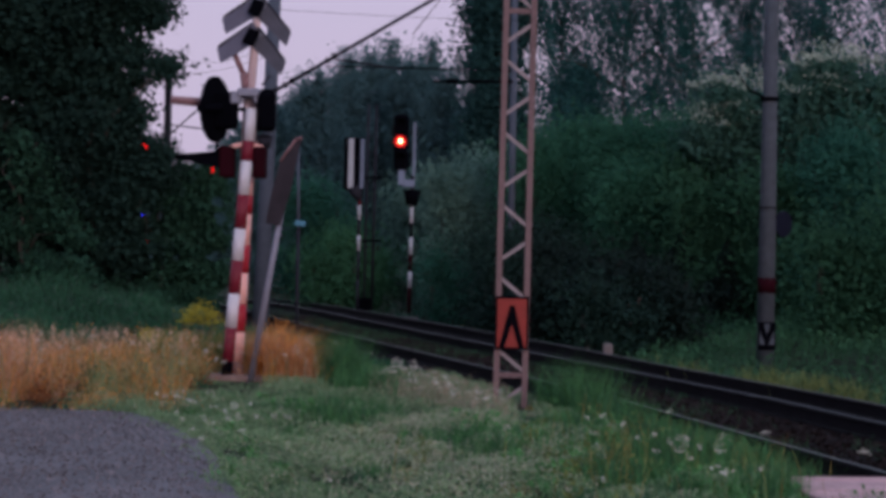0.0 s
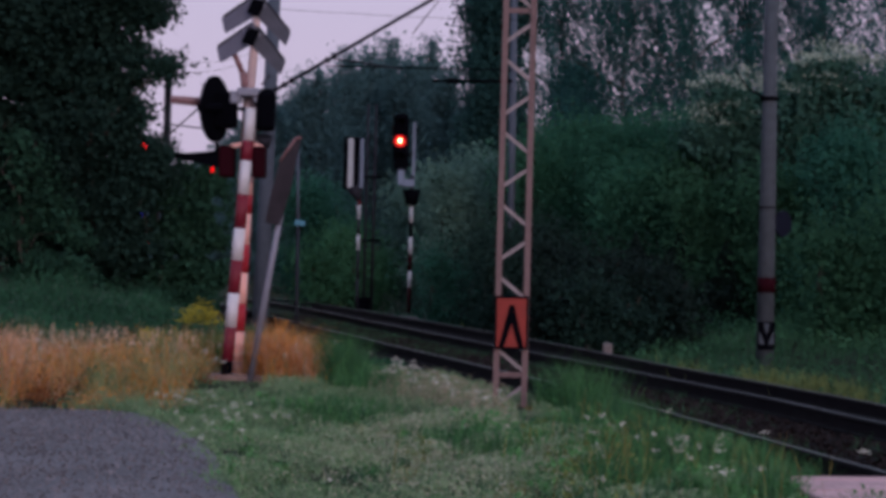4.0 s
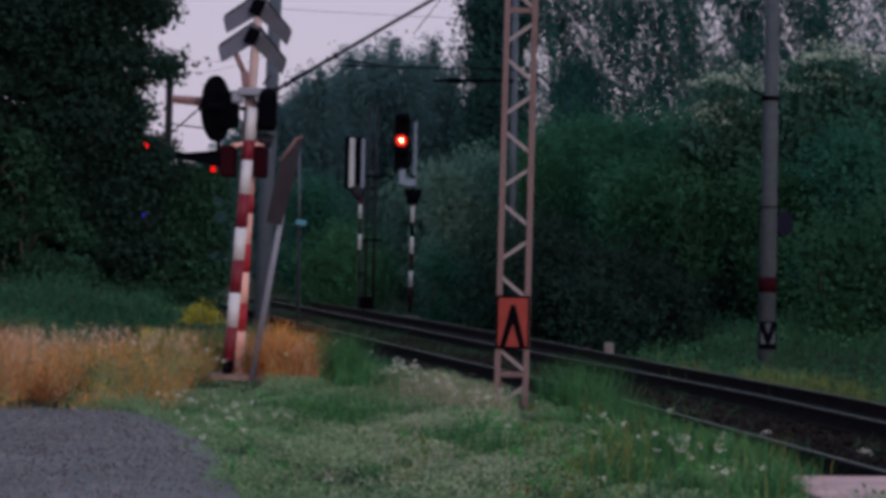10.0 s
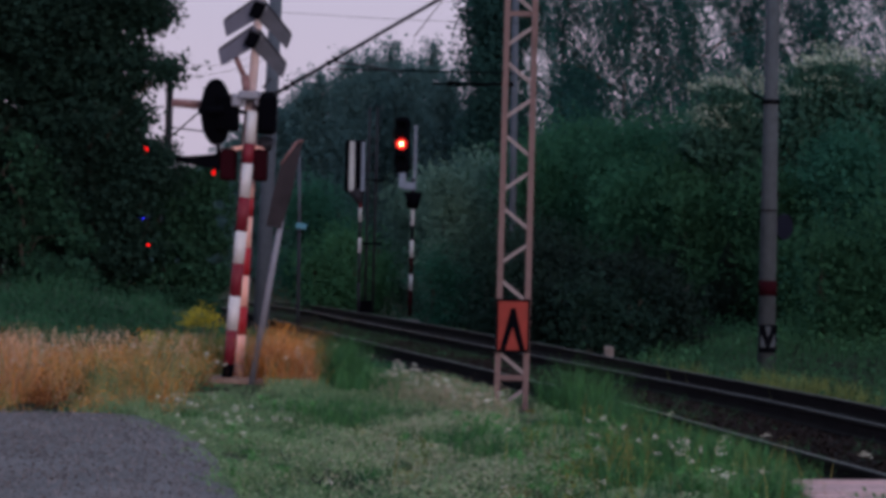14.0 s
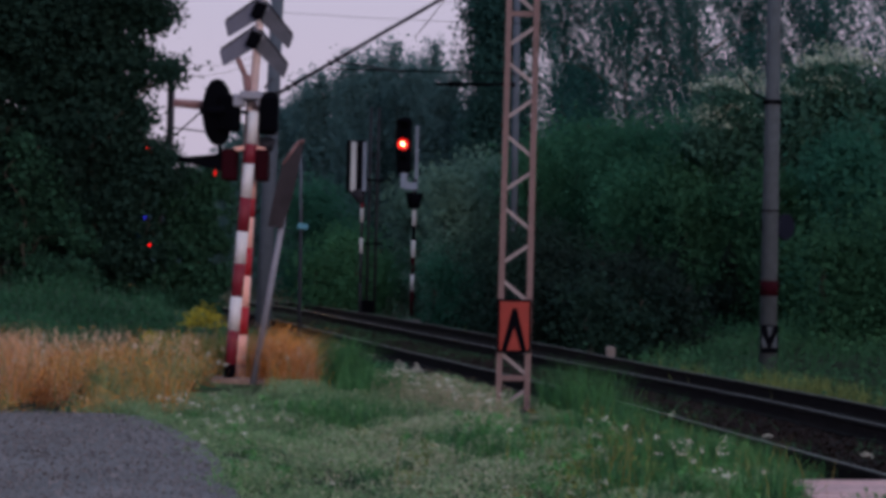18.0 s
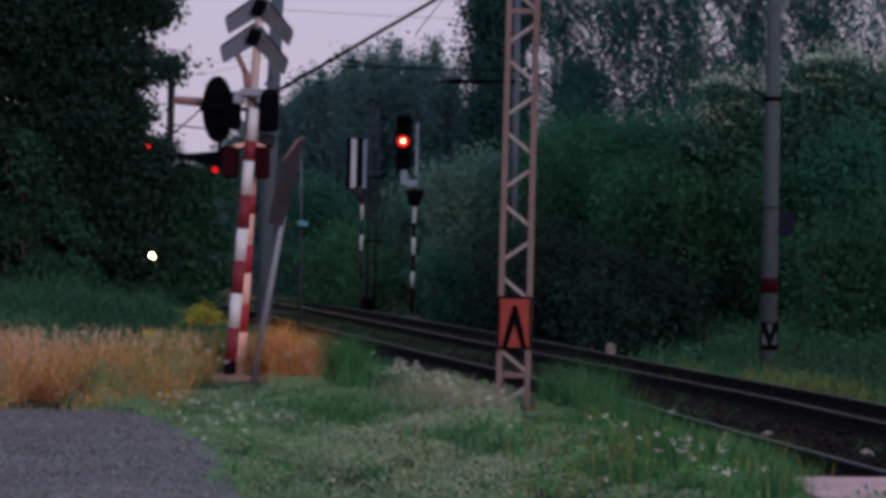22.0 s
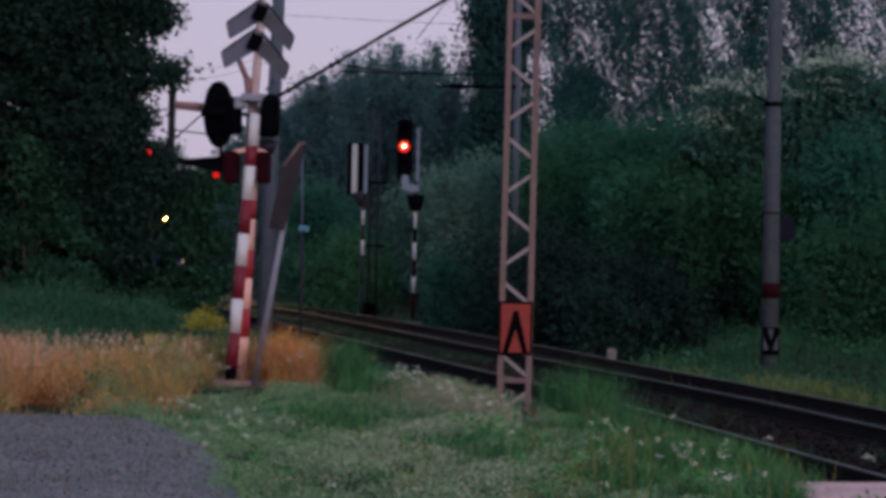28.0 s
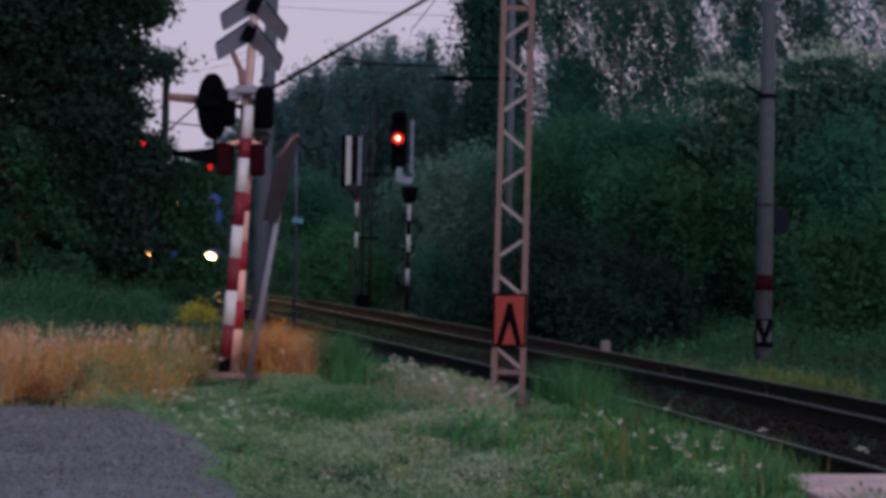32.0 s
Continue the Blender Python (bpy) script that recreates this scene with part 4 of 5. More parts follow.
    part("lower_hood", bm, M["black"], t, "long dark hood over the lower lamp")
    lamp = part("flashing_lamp", tube(B(), Vector((0, -0.012, 0)), Vector((0, 0.0, 0)), 0.034, n=18), M["redlamp"], t, "red flashing lamp")
    lamp.matrix_basis = Matrix.Translation(L(-2.6, 2.32, 22.12))
    return lamp


def leaning_sign():
    t = thing("leaning_sign", (-2.12, 22.0, 0.0), "leaning grey post with a triangular sign seen from the side", "road sign")
    O = Vector((-2.12, 22.0, 0))
    part("sign_post", tube(B(), (0, 0, -0.1), Vector((-1.69, 22.0, 2.6)) - O, 0.035), M["zinc"], t)
    # the oblique triangular sign as a flat plate, outline shaped to the camera's view
    edge = [(-1.592, 2.69), (-1.655, 2.675), (-1.83, 2.42), (-1.925, 2.02), (-1.975, 1.735), (-1.81, 1.71), (-1.70, 2.1)]
    bm = plate(B(), edge, 0.02, Vector((1, 0, 0)), Vector((0, 0, 1)), Vector((0, 21.93, 0)) - O)
    part("sign_plate", bm, M["signplate"], t, "dull dark plate of the sign")
    # the light along the upper left edge, painted as a rosy rim
    bm = B()
    for (x0, z0), (x1, z1) in zip(edge[:3], edge[1:3]):
        tube(bm, Vector((x0, 21.915, z0)) - O, Vector((x1, 21.915, z1)) - O, 0.013)
    part("sign_rim", bm, M["brownarm"], t, "rosy edge of the sign, its lit look put into the colour")
    part("sign_clip", box(B(), Vector((-1.82, 22.0, 1.95)) - O, (0.1, 0.1, 0.05), None, 0.008), M["zinc"], t)


def catenary_pole_near():
    t = thing("catenary_pole", (-3.12, 34.0, float(land(-3.12, 34.0)) - 0.1), "tall grey concrete catenary pole with a cantilever", "catenary pole", "catenary poles")
    O = Vector(t.matrix_world.translation)
    part("shaft", tube(B(), (0, 0, -0.2), Vector((-2.93, 34.0, 8.2)) - O, 0.14, 0.095, 18), M["pole2"], t)
    a, b = Vector((-2.95, 33.9, 4.13)) - O, Vector((0.05, 33.9, 5.95)) - O
    part("cantilever_tube", tube(B(), a, b, 0.032), M["dull"], t)
    for f in (0.06, 0.1, 0.3, 0.34, 0.97):
        part("insulator", tube(B(), a.lerp(b, f - 0.006), a.lerp(b, f + 0.006), 0.06), M["black"], t)
    part("registration_tube", tube(B(), a.lerp(b, 0.32), Vector((-0.75, 33.9, 4.55)) - O, 0.016), M["dull"], t)
    part("dropper", tube(B(), a.lerp(b, 0.97), Vector((-0.6, 33.9, 5.15)) - O, 0.008), M["dull"], t)
    part("top_tube", tube(B(), Vector((-3.0, 33.9, 6.2)) - O, b, 0.03), M["dull"], t)
    bm = tube(B(), Vector((-3.08, 34, 4.08)) - O, Vector((-3.08, 34, 4.16)) - O, 0.16)
    part("pole_clamp", bm, M["black"], t)


def catenary_pole_far():
    x, y = 5.335, 32.5
    t = thing("catenary_pole", (x, y, float(land(x, y)) - 0.1), "tall grey concrete pole with a small black and white plate", "catenary pole", "catenary poles")
    O = Vector(t.matrix_world.translation)

    def L(px, z, py=y):
        return Vector((px, py, z)) - O
    part("shaft", tube(B(), (0, 0, -0.2), L(5.31, 8.5), 0.148, 0.098, 18), M["pole"], t)
    part("paint_band", tube(B(), L(5.335, 0.88), L(5.335, 1.13), 0.149, n=18), M["darkred"], t, "dark red painted band")
    part("steel_band", tube(B(), L(5.32, 4.03), L(5.32, 4.1), 0.15, n=18), M["black"], t)
    part("steel_band", tube(B(), L(5.325, 2.27), L(5.325, 2.29), 0.152, n=18), M["black"], t)
    part("bracket", tube(B(), L(5.3, 4.06), L(4.95, 4.2, 32.3), 0.02), M["black"], t)
    part("bracket", tube(B(), L(4.95, 4.2, 32.3), L(4.7, 4.5, 32.2), 0.014), M["black"], t)
    bm = B()
    plate(bm, [(math.cos(i * math.pi / 8) * 0.2, math.sin(i * math.pi / 8) * 0.22) for i in range(16)], 0.03, Vector((0.8, 0.6, 0)), Vector((0, 0, 1)), L(5.6, 2.02, 32.6))
    part("round_plate", bm, M["signblue"], t, "dark blue round plate behind the pole")
    pl = part("number_plate", box(B(), L(5.325, 0.18, 32.325), (0.29, 0.02, 0.46), None, 0.004), M["black"], t, "black plate with white strokes")
    for pts in ([(-0.12, -0.14), (-0.03, -0.14), (-0.12, 0.08)], [(0.12, -0.14), (0.03, -0.14), (0.12, 0.1)], [(-0.05, 0.2), (0.05, 0.2), (0.0, 0.02)]):
        part("white_stroke", plate(B(), pts, 0.006, Vector((1, 0, 0)), Vector((0, 0, 1)), L(5.325, 0.18, 32.31)), M["pole"], pl)


def lattice_mast():
    k = 0.96
    t = thing("lattice_mast", (0.682, 19.2, -0.05), "slender rose-painted steel lattice mast", "lattice mast")
    O = Vector((0.682, 19.2, -0.05))

    def L(x, z, y=20.0):
        return Vector((x * k, y * k, 1.5 + (z - 1.5) * k)) - O

    def leg_x(side, z):
        return (0.567 + 0.006 * z) if side < 0 else (0.856 + 0.004 * z)
    for s in (-1, 1):
        bm = B()
        z0, z1 = -0.35, 6.5
        for off, sz in ((Vector((0, 0, 0)), (0.056, 0.012)), (Vector((-0.022 * s, 0.035, 0)), (0.012, 0.06))):
            p, q = L(leg_x(s, z0), z0) + off, L(leg_x(s, z1), z1) + off
            vs = []
            for c in (p, q):
                vs += [bm.verts.new(c + Vector((u * sz[0] / 2, v * sz[1] / 2, 0))) for u, v in ((-1, -1), (1, -1), (1, 1), (-1, 1))]
            for i in range(4):
                bm.faces.new((vs[i], vs[(i + 1) % 4], vs[4 + (i + 1) % 4], vs[4 + i]))
            bm.faces.new(vs[3::-1]), bm.faces.new(vs[4:])
        bmesh.ops.recalc_face_normals(bm, faces=bm.faces[:])
        part("leg", bm, M["mast"], t)
    pat = [(-1, 0.0, 1, -0.23), (1, -0.37, -1, -0.57)]
    z = 6.37
    while z > 0.3:
        for s0, a, s1, b in pat:
            p, q = L(leg_x(s0, z + a), z + a, 20.02), L(leg_x(s1, z + b), z + b, 20.02)
            d = (q - p).normalized()
            side = Vector((-d.z, 0, d.x))
            part("brace", plate(B(), [(0, -0.017), ((q - p).length, -0.017), ((q - p).length, 0.017), (0, 0.017)], 0.012, d, side, p), M["bracepaint"], t)
        z -= 0.735
    for z in (3.92, 0.23):
        part("crossbar", box(B(), L((leg_x(-1, z) + leg_x(1, z)) / 2, z, 20.03), (0.3, 0.012, 0.05)), M["mast"], t)
    s = thing("warning_board", (0.683, 19.155, 0.79), "orange board with a black chevron on the lattice mast", "board")
    part("panel", box(B(), (0, 0, 0), (0.325, 0.014, 0.52), None, 0.004), M["black"], s)
    part("field", box(B(), (0, -0.009, 0.0), (0.283, 0.006, 0.47)), M["orange"], s, "orange-red field")
    for j in (-1, 1):
        part("chevron_stroke", plate(B(), [(0.0, 0.17), (0.022 * j, 0.17), (0.122 * j, -0.235), (0.068 * j, -0.235), (0.0, -0.01)], 0.004, Vector((1, 0, 0)), Vector((0, 0, 1)), (0, -0.0155, 0)), M["black"], s)


def main_signal():
    t = thing("railway_signal", (-0.775, 46.9, -0.05), "railway colour light signal showing red on a striped mast", "railway signal", "railway signals")
    O = Vector((-0.775, 46.9, -0.05))

    def L(x, z, y=46.9):
        return Vector((x, y, z)) - O
    part("foundation", box(B(), L(-0.775, -0.3), (0.45, 0.45, 0.3), None, 0.02), M["concrete"], t)
    for i, (z0, z1, m) in enumerate([(-0.05, 0.54, "darkred"), (0.54, 0.93, "farwhite"), (0.93, 1.33, "darkred"), (1.33, 1.74, "farwhite"), (1.74, 2.07, "black"), (2.07, 2.47, "farwhite"), (2.47, 3.2, "dull")]):
        part("band", tube(B(), L(-0.775 + 0.006 * z0, z0), L(-0.775 + 0.006 * z1, z1), 0.046, n=14), M[m], t)
    h = part("signal_head", box(B(), L(-1.04, 3.99), (0.36, 0.3, 1.34), None, 0.1), M["black"], t, "black upright signal head")
    part("lamp", tube(B(), L(-1.06, 4.01, 46.70), L(-1.06, 4.01, 46.73), 0.048, n=20), M["stoplamp"], h, "glowing red signal lamp")
    # oversized glowing disc paints the red halo round the lamp
    part("lens", tube(B(), L(-1.06, 4.01, 46.71), L(-1.06, 4.01, 46.745), 0.14, n=24), M["stophalo"], h, "red lens enlarged and lit for the lamp's halo")
    for z in (4.4, 4.01, 3.6):
        bm = B()
        for k in range(7):
            a0, a1 = radians(10 + k * 160 / 7), radians(10 + (k + 1) * 160 / 7)
            r = 0.135
            f = [L(-1.06 + r * math.cos(a), z + r * math.sin(a), yy) for a, yy in ((a0, 46.76), (a1, 46.76), (a1, 46.55), (a0, 46.55))]
            bm.faces.new([bm.verts.new(v) for v in f])
        bmesh.ops.solidify(bm, geom=bm.faces[:], thickness=0.006)
        part("visor", bm, M["black"], h)
    part("side_plate", box(B(), L(-0.73, 3.72, 46.95), (0.07, 0.02, 1.5), None, 0.005), M["edgeblue"], t, "pale edge of the backboard")
    part("junction_box", box(B(), L(-1.02, 3.15), (0.16, 0.22, 0.36), None, 0.02), M["edgeblue"], t)
    part("junction_box", box(B(), L(-0.85, 3.02), (0.3, 0.2, 0.18), None, 0.02), M["edgeblue"], t)
    bm = tube(B(), L(-0.76, 2.5), L(-0.76, 2.87), 0.14, 0.22, 14)
    part("service_basket", bm, M["black"], t)


def second_signal():
    t = thing("railway_signal", (-2.05, 48.0, -0.05), "pale signal head seen from behind on a thin striped mast", "railway signal", "railway signals")
    O = Vector((-2.05, 48.0, -0.05))

    def L(x, z, y=48.0):
        return Vector((x, y, z)) - O
    part("foundation", box(B(), L(-2.05, -0.3), (0.4, 0.4, 0.3), None, 0.02), M["concrete"], t)
    for z0, z1, m in [(-0.05, 0.7, "dull"), (0.7, 1.4, "dull"), (1.4, 1.78, "farwhite"), (1.78, 2.15, "dull"), (2.15, 2.5, "farwhite"), (2.5, 2.85, "red")]:
        part("band", tube(B(), L(-2.05, z0), L(-2.05, z1), 0.04, n=12), M[m], t)
    part("signal_head", box(B(), L(-2.2, 3.5), (0.5, 0.28, 1.28), None, 0.04), M["black"], t)
    part("pale_strip", box(B(), L(-2.27, 3.5, 47.84), (0.13, 0.02, 1.2), None, 0.01), M["farwhite"], t, "white strip of the head")
    part("pale_strip", box(B(), L(-2.0, 3.5, 47.84), (0.09, 0.02, 1.2), None, 0.01), M["edgeblue"], t, "grey strip of the head")
    part("tapered_foot", tube(B(), L(-2.07, 2.6), L(-2.17, 2.95), 0.06, 0.22, 10), M["dull"], t)


def small_sign_post():
    t = thing("sign_post", (-2.19, 30.0, float(land(-2.19, 30.0)) - 0.1), "slender blue-grey post with a small plate", "post")
    O = Vector(t.matrix_world.translation)
    part("lower_tube", tube(B(), (0, 0, -0.1), Vector((-2.2, 30.0, 1.75)) - O, 0.026, 0.026, 10), M["dull"], t, "dark lower tube")
    part("upper_tube", tube(B(), Vector((-2.2, 30.0, 1.75)) - O, Vector((-2.226, 30.0, 2.96)) - O, 0.022, 0.02, 10), M["pole2"], t)
    part("plate", box(B(), Vector((-2.17, 29.95, 1.83)) - O, (0.16, 0.02, 0.085), Matrix.Rotation(radians(8), 4, "Y"), 0.006), M["cyanplate"], t, "small blue plate")


def catenary_pole_distant():
    x, y = 1.66, 48.0
    t = thing("catenary_pole", (x, y, float(land(x, y)) - 0.1), "distant grey concrete pole with a dark cantilever", "catenary pole", "catenary poles")
    O = Vector(t.matrix_world.translation)
    part("shaft", tube(B(), (0, 0, -0.2), Vector((1.6, y, 9.2)) - O, 0.1, 0.075, 14), M["pole2"], t)
    part("cantilever_tube", tube(B(), Vector((1.6, y - 0.1, 5.57)) - O, Vector((-0.35, y - 0.1, 5.54)) - O, 0.04, 0.03, 8), M["black"], t)
    part("stay_tube", tube(B(), Vector((1.6, y - 0.1, 5.84)) - O, Vector((-2.95, y - 0.1, 5.85)) - O, 0.016, n=6), M["black"], t)
    part("insulator", tube(B(), Vector((0.0, y - 0.1, 5.55)) - O, Vector((0.3, y - 0.1, 5.55)) - O, 0.07, n=10), M["black"], t)


def thin_mast():
    t = thing("relay_mast", (-1.87, 50.0, -0.1), "thin dark lattice ladder mast with a box at its foot", "mast")
    for dx in (-0.1, 0.1):
        part("upright", tube(B(), (dx, 0, 0), (dx + 0.02, 0, 5.2), 0.038, 0.034), M["dull"], t)
    for i in range(12):
        part("rung", tube(B(), (-0.1, 0, 0.4 + i * 0.4), (0.1, 0, 0.4 + i * 0.4), 0.012), M["dull"], t)
    for z in (1.75, 3.35):
        part("arm", box(B(), (0.05, -0.05, z), (0.5, 0.05, 0.06), None, 0.01), M["black"], t)
    part("foot_box", box(B(), (-0.08, -0.1, 0.15), (0.32, 0.3, 0.32), None, 0.02), M["black"], t)


def far_post():
    x, y = -6.62, 47.0
    t = thing("utility_post", (x, y, float(land(x, y)) - 0.1), "dark post with brackets among the trees", "post")
    z0 = float(land(x, y)) - 0.1
    part("shaft", tube(B(), (0, 0, -0.1), (0.02, 0, 5.75 - z0), 0.1, 0.085), M["dull"], t)
    part("bracket", tube(B(), (0, 0, 4.0 - z0), (0.85, -0.2, 4.75 - z0), 0.02), M["dull"], t)
    part("bracket", tube(B(), (0, 0, 4.3 - z0), (0.9, -0.2, 4.2 - z0), 0.018), M["dull"], t)


def track_signal():
    x, y = -7.5, 52.0
    z0 = float(land(x, y)) - 0.1
    t = thing("shunting_signal", (x, y, z0), "signal post with small red and blue lamps behind the trees", "signal post", "railway signals")
    part("mast", tube(B(), (0, 0, 0), (0, 0, 4.3 - z0), 0.05, 0.04), M["dull"], t)
    for px, z, m, lb, r in ((-7.89, 3.99, "smallred", "red lamp", 0.085), (-7.875, 2.19, "bluelamp", "blue lamp", 0.036), (-7.76, 1.49, "smallred", "red lamp", 0.045)):
        dx = px - x
        h = part("lamp_housing", tube(B(), (dx, -0.17, z - z0), (dx, -0.02, z - z0), r + 0.02, n=16), M["black"], t)
        part("lamp_lens", tube(B(), (dx, -0.2, z - z0), (dx, -0.17, z - z0), r, n=16), M[m], h, lb)
        part("lamp_arm", tube(B(), (0, 0, z - z0), (dx, -0.02, z - z0), 0.015, n=8), M["dull"], t)


def marker_stone():
    t = thing("marker_stone", (2.5, 29.6, -0.38), "squat dull concrete marker stone beside the rail", "marker")
    bm = box(B(), (0, 0, 0.26), (0.14, 0.14, 0.5), None, 0.03)
    part("stone", bm, M["concrete"], t)


def crossing_slabs():
    for x, y, w, deep in ((2.68, 13.16, 0.98, 0.14), (2.73, 12.77, 0.98, 0.56), (2.83, 12.16, 1.02, 0.6), (2.93, 11.53, 1.04, 0.6)):
        ob = part("crossing_slab", box(B(), (0, 0, 0), (w, deep, 0.16), None, 0.012), M["slab"])
        ob.matrix_world = pose(x, y, -0.05, 0, 0, 8)
        tagged(ob, "pinkish concrete slab of the level crossing", "slab", "slabs of the crossing", "structure")


def sleepers():
    me = bpy.data.meshes.new("sleeper")
    bm = box(B(), (0, 0, 0), (2.5, 0.25, 0.15), None, 0.015)
    bm.to_mesh(me)
    bm.free()
    me.materials.append(M["wood"])
    bed = bpy.data.objects["ballast"]
    y = 9.0
    while y < 75:
        ob = new("sleeper", me)
        a = math.degrees(math.atan2(rail_x(y + 0.5) - rail_x(y - 0.5), 1))
        ob.matrix_world = pose(rail_x(y), y, -0.235 + drop(y), 0, 0, -a)
        ob.parent = bed
        y += 0.62


def ballast_stones():
    rng = np.random.default_rng(41)
    k = 29000
    y = rng.uniform(12, 46, k)
    o = rng.uniform(-1.06, 1.65, k)
    keep = np.abs(np.abs(o) - 0.855) > 0.09
    y, o = y[keep], o[keep]
    x = np.interp(y, [p[1] for p in LINE], [p[0] for p in LINE]) + o / 0.97
    z = np.interp(o, [-1.5, -1.4, -0.8, -0.6, 0, 0.6, 0.8, 1.2, 1.7], [-0.22, -0.2, -0.165, -0.15, -0.14, -0.15, -0.17, -0.18, -0.17])
    c = np.stack([x, y, z], 1)
    a = unit(rng.normal(size=c.shape)) * rng.uniform(0.02, 0.045, (len(c), 1))
    b = unit(np.cross(a, rng.normal(size=c.shape))) * rng.uniform(0.02, 0.035, (len(c), 1))
    d = unit(np.cross(a, b)) * 0.022
    d *= np.where(d[:, 2:] < 0, -1, 1)
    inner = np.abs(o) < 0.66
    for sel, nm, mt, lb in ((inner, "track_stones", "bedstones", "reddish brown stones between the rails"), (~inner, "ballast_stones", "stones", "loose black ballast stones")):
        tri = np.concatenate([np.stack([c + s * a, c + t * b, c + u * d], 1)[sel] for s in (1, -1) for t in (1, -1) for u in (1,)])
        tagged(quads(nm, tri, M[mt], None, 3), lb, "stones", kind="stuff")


def road_gravel():
    rng = np.random.default_rng(43)
    x, y = scatter(rng, 17000, -7, -0.9, 10.5, 17.4)
    keep = inside_road(x + 0.06, y)
    c = np.stack([x, y, np.full(len(x), 0.014)], 1)[keep]
    a = unit(rng.normal(size=c.shape)) * rng.uniform(0.005, 0.02, (len(c), 1))
    b = unit(np.cross(a, rng.normal(size=c.shape))) * rng.uniform(0.005, 0.016, (len(c), 1))
    d = unit(np.cross(a, b)) * 0.01
    d *= np.where(d[:, 2:] < 0, -1, 1)
    tri = np.concatenate([np.stack([c + s * a, c + t * b, c + u * d], 1) for s in (1, -1) for t in (1, -1) for u in (1,)])
    tagged(quads("road_gravel", tri, M["gravel"], None, 3), "loose gravel on the worn asphalt", "gravel", kind="stuff")


def wires():
    for p, q, sag in (((-3.04, 34, 5.55), (5.3, 32.5, 5.4), 0.12), ((-6.5, 47, 5.9), (-3.05, 34, 4.9), 0.2), ((-3.04, 34, 4.75), (-6.5, 47, 5.5), 0.1)):
        bm, p, q = B(), Vector(p), Vector(q)
        pts = [p.lerp(q, i / 14) - Vector((0, 0, sag * math.sin(math.pi * i / 14))) for i in range(15)]
        rings = []
        for v in pts:
            rings.append([bm.verts.new(v + Vector((0, 0.004 * math.cos(k * 1.2566), 0.004 * math.sin(k * 1.2566)))) for k in range(5)])
        for r0, r1 in zip(rings, rings[1:]):
            for k in range(5):
                bm.faces.new((r0[k], r0[(k + 1) % 5], r1[(k + 1) % 5], r1[k]))
        tagged(part("overhead_wire", bm, M["black"]), "thin dark overhead wire between the poles", "wire", "overhead wires")


def lamp_hood(x, y, z, parent):
    """An added short open tube that keeps a headlamp's light to the front."""
    bm, n = B(), 20
    rings = [[bm.verts.new((x + r * math.cos(i * 2 * math.pi / n), y - d, z + r * math.sin(i * 2 * math.pi / n))) for i in range(n)] for d, r in ((0.0, 0.105), (0.36, 0.115), (0.36, 0.125), (0.0, 0.118))]
    for a, b in zip(rings, rings[1:]):
        for i in range(n):
            bm.faces.new((a[i], a[(i + 1) % n], b[(i + 1) % n], b[i]))
    bmesh.ops.recalc_face_normals(bm, faces=bm.faces[:])
    part("lamp_hood", bm, M["black"], parent)


def locomotive():
    t = thing("locomotive", (-8.84, 66.7, -0.2), "blue locomotive with three lit headlamps coming along the track", "locomotive")
    bm = B()
    box(bm, (0, 7.4, 2.3), (2.9, 14.4, 2.5), None, 0.18)
    for v in bm.verts:
        if v.co.y < 1.0 and v.co.z > 2.4:
            v.co.y += (v.co.z - 2.4) * 0.35
    part("body", bm, M["bluebody"], t)
    part("frame", box(B(), (0, 7.4, 0.88), (2.7, 14.6, 0.45), None, 0.05), M["greybody"], t)
    part("roof", box(B(), (0, 7.6, 3.66), (2.6, 13.6, 0.3), None, 0.12), M["greybody"], t)
    for s in (-1, 1):
        w = part("windscreen", box(B(), (0.66 * s, 0.36, 2.75), (1.05, 0.04, 0.72), Matrix.Rotation(radians(-19), 4, "X"), 0.01), M["glass"], t)
        part("windscreen_frame", box(B(), (0.66 * s, 0.4, 2.75), (1.15, 0.04, 0.82), Matrix.Rotation(radians(-19), 4, "X"), 0.01), M["greybody"], t)
        h = part("lamp_housing", tube(B(), (1.0 * s, 0.2, 1.08), (1.0 * s, 0.02, 1.08), 0.15, 0.13, 20), M["greybody"], t)
        part("headlamp", tube(B(), (1.0 * s, 0.02, 1.08), (1.0 * s, -0.01, 1.08), 0.07, n=20), M["headlamp"], h, "warm lit headlamp")
        lamp_hood(1.0 * s, -0.01, 1.08, h)
        # added glowing disc, wider than the lamp, painting its orange halo
        part("reflector", tube(B(), (1.0 * s, 0.03, 1.08), (1.0 * s, 0.015, 1.08), 0.23, n=24), M["lamphalo"], h, "warm glowing disc added for the lamp's halo")
        bf = part("buffer", tube(B(), (0.87 * s, 0.2, 0.76), (0.87 * s, -0.4, 0.76), 0.09), M["black"], t)
        part("buffer_plate", tube(B(), (0.87 * s, -0.4, 0.76), (0.87 * s, -0.44, 0.76), 0.2, n=24), M["black"], bf)
        for y in (2.2, 4.6, 10.0, 12.4):
            part("wheel", tube(B(), (0.76 * s, y, 0.5), (0.88 * s, y, 0.5), 0.5, n=28), M["rust"], t)
    h = part("lamp_housing", tube(B(), (0, 0.6, 2.85), (0, 0.12, 2.83), 0.15, 0.13, 20), M["greybody"], t)
    part("headlamp", tube(B(), (0, 0.12, 2.83), (0, 0.09, 2.83), 0.075, n=20), M["headlamp"], h, "warm lit headlamp")
    lamp_hood(0, 0.09, 2.83, h)
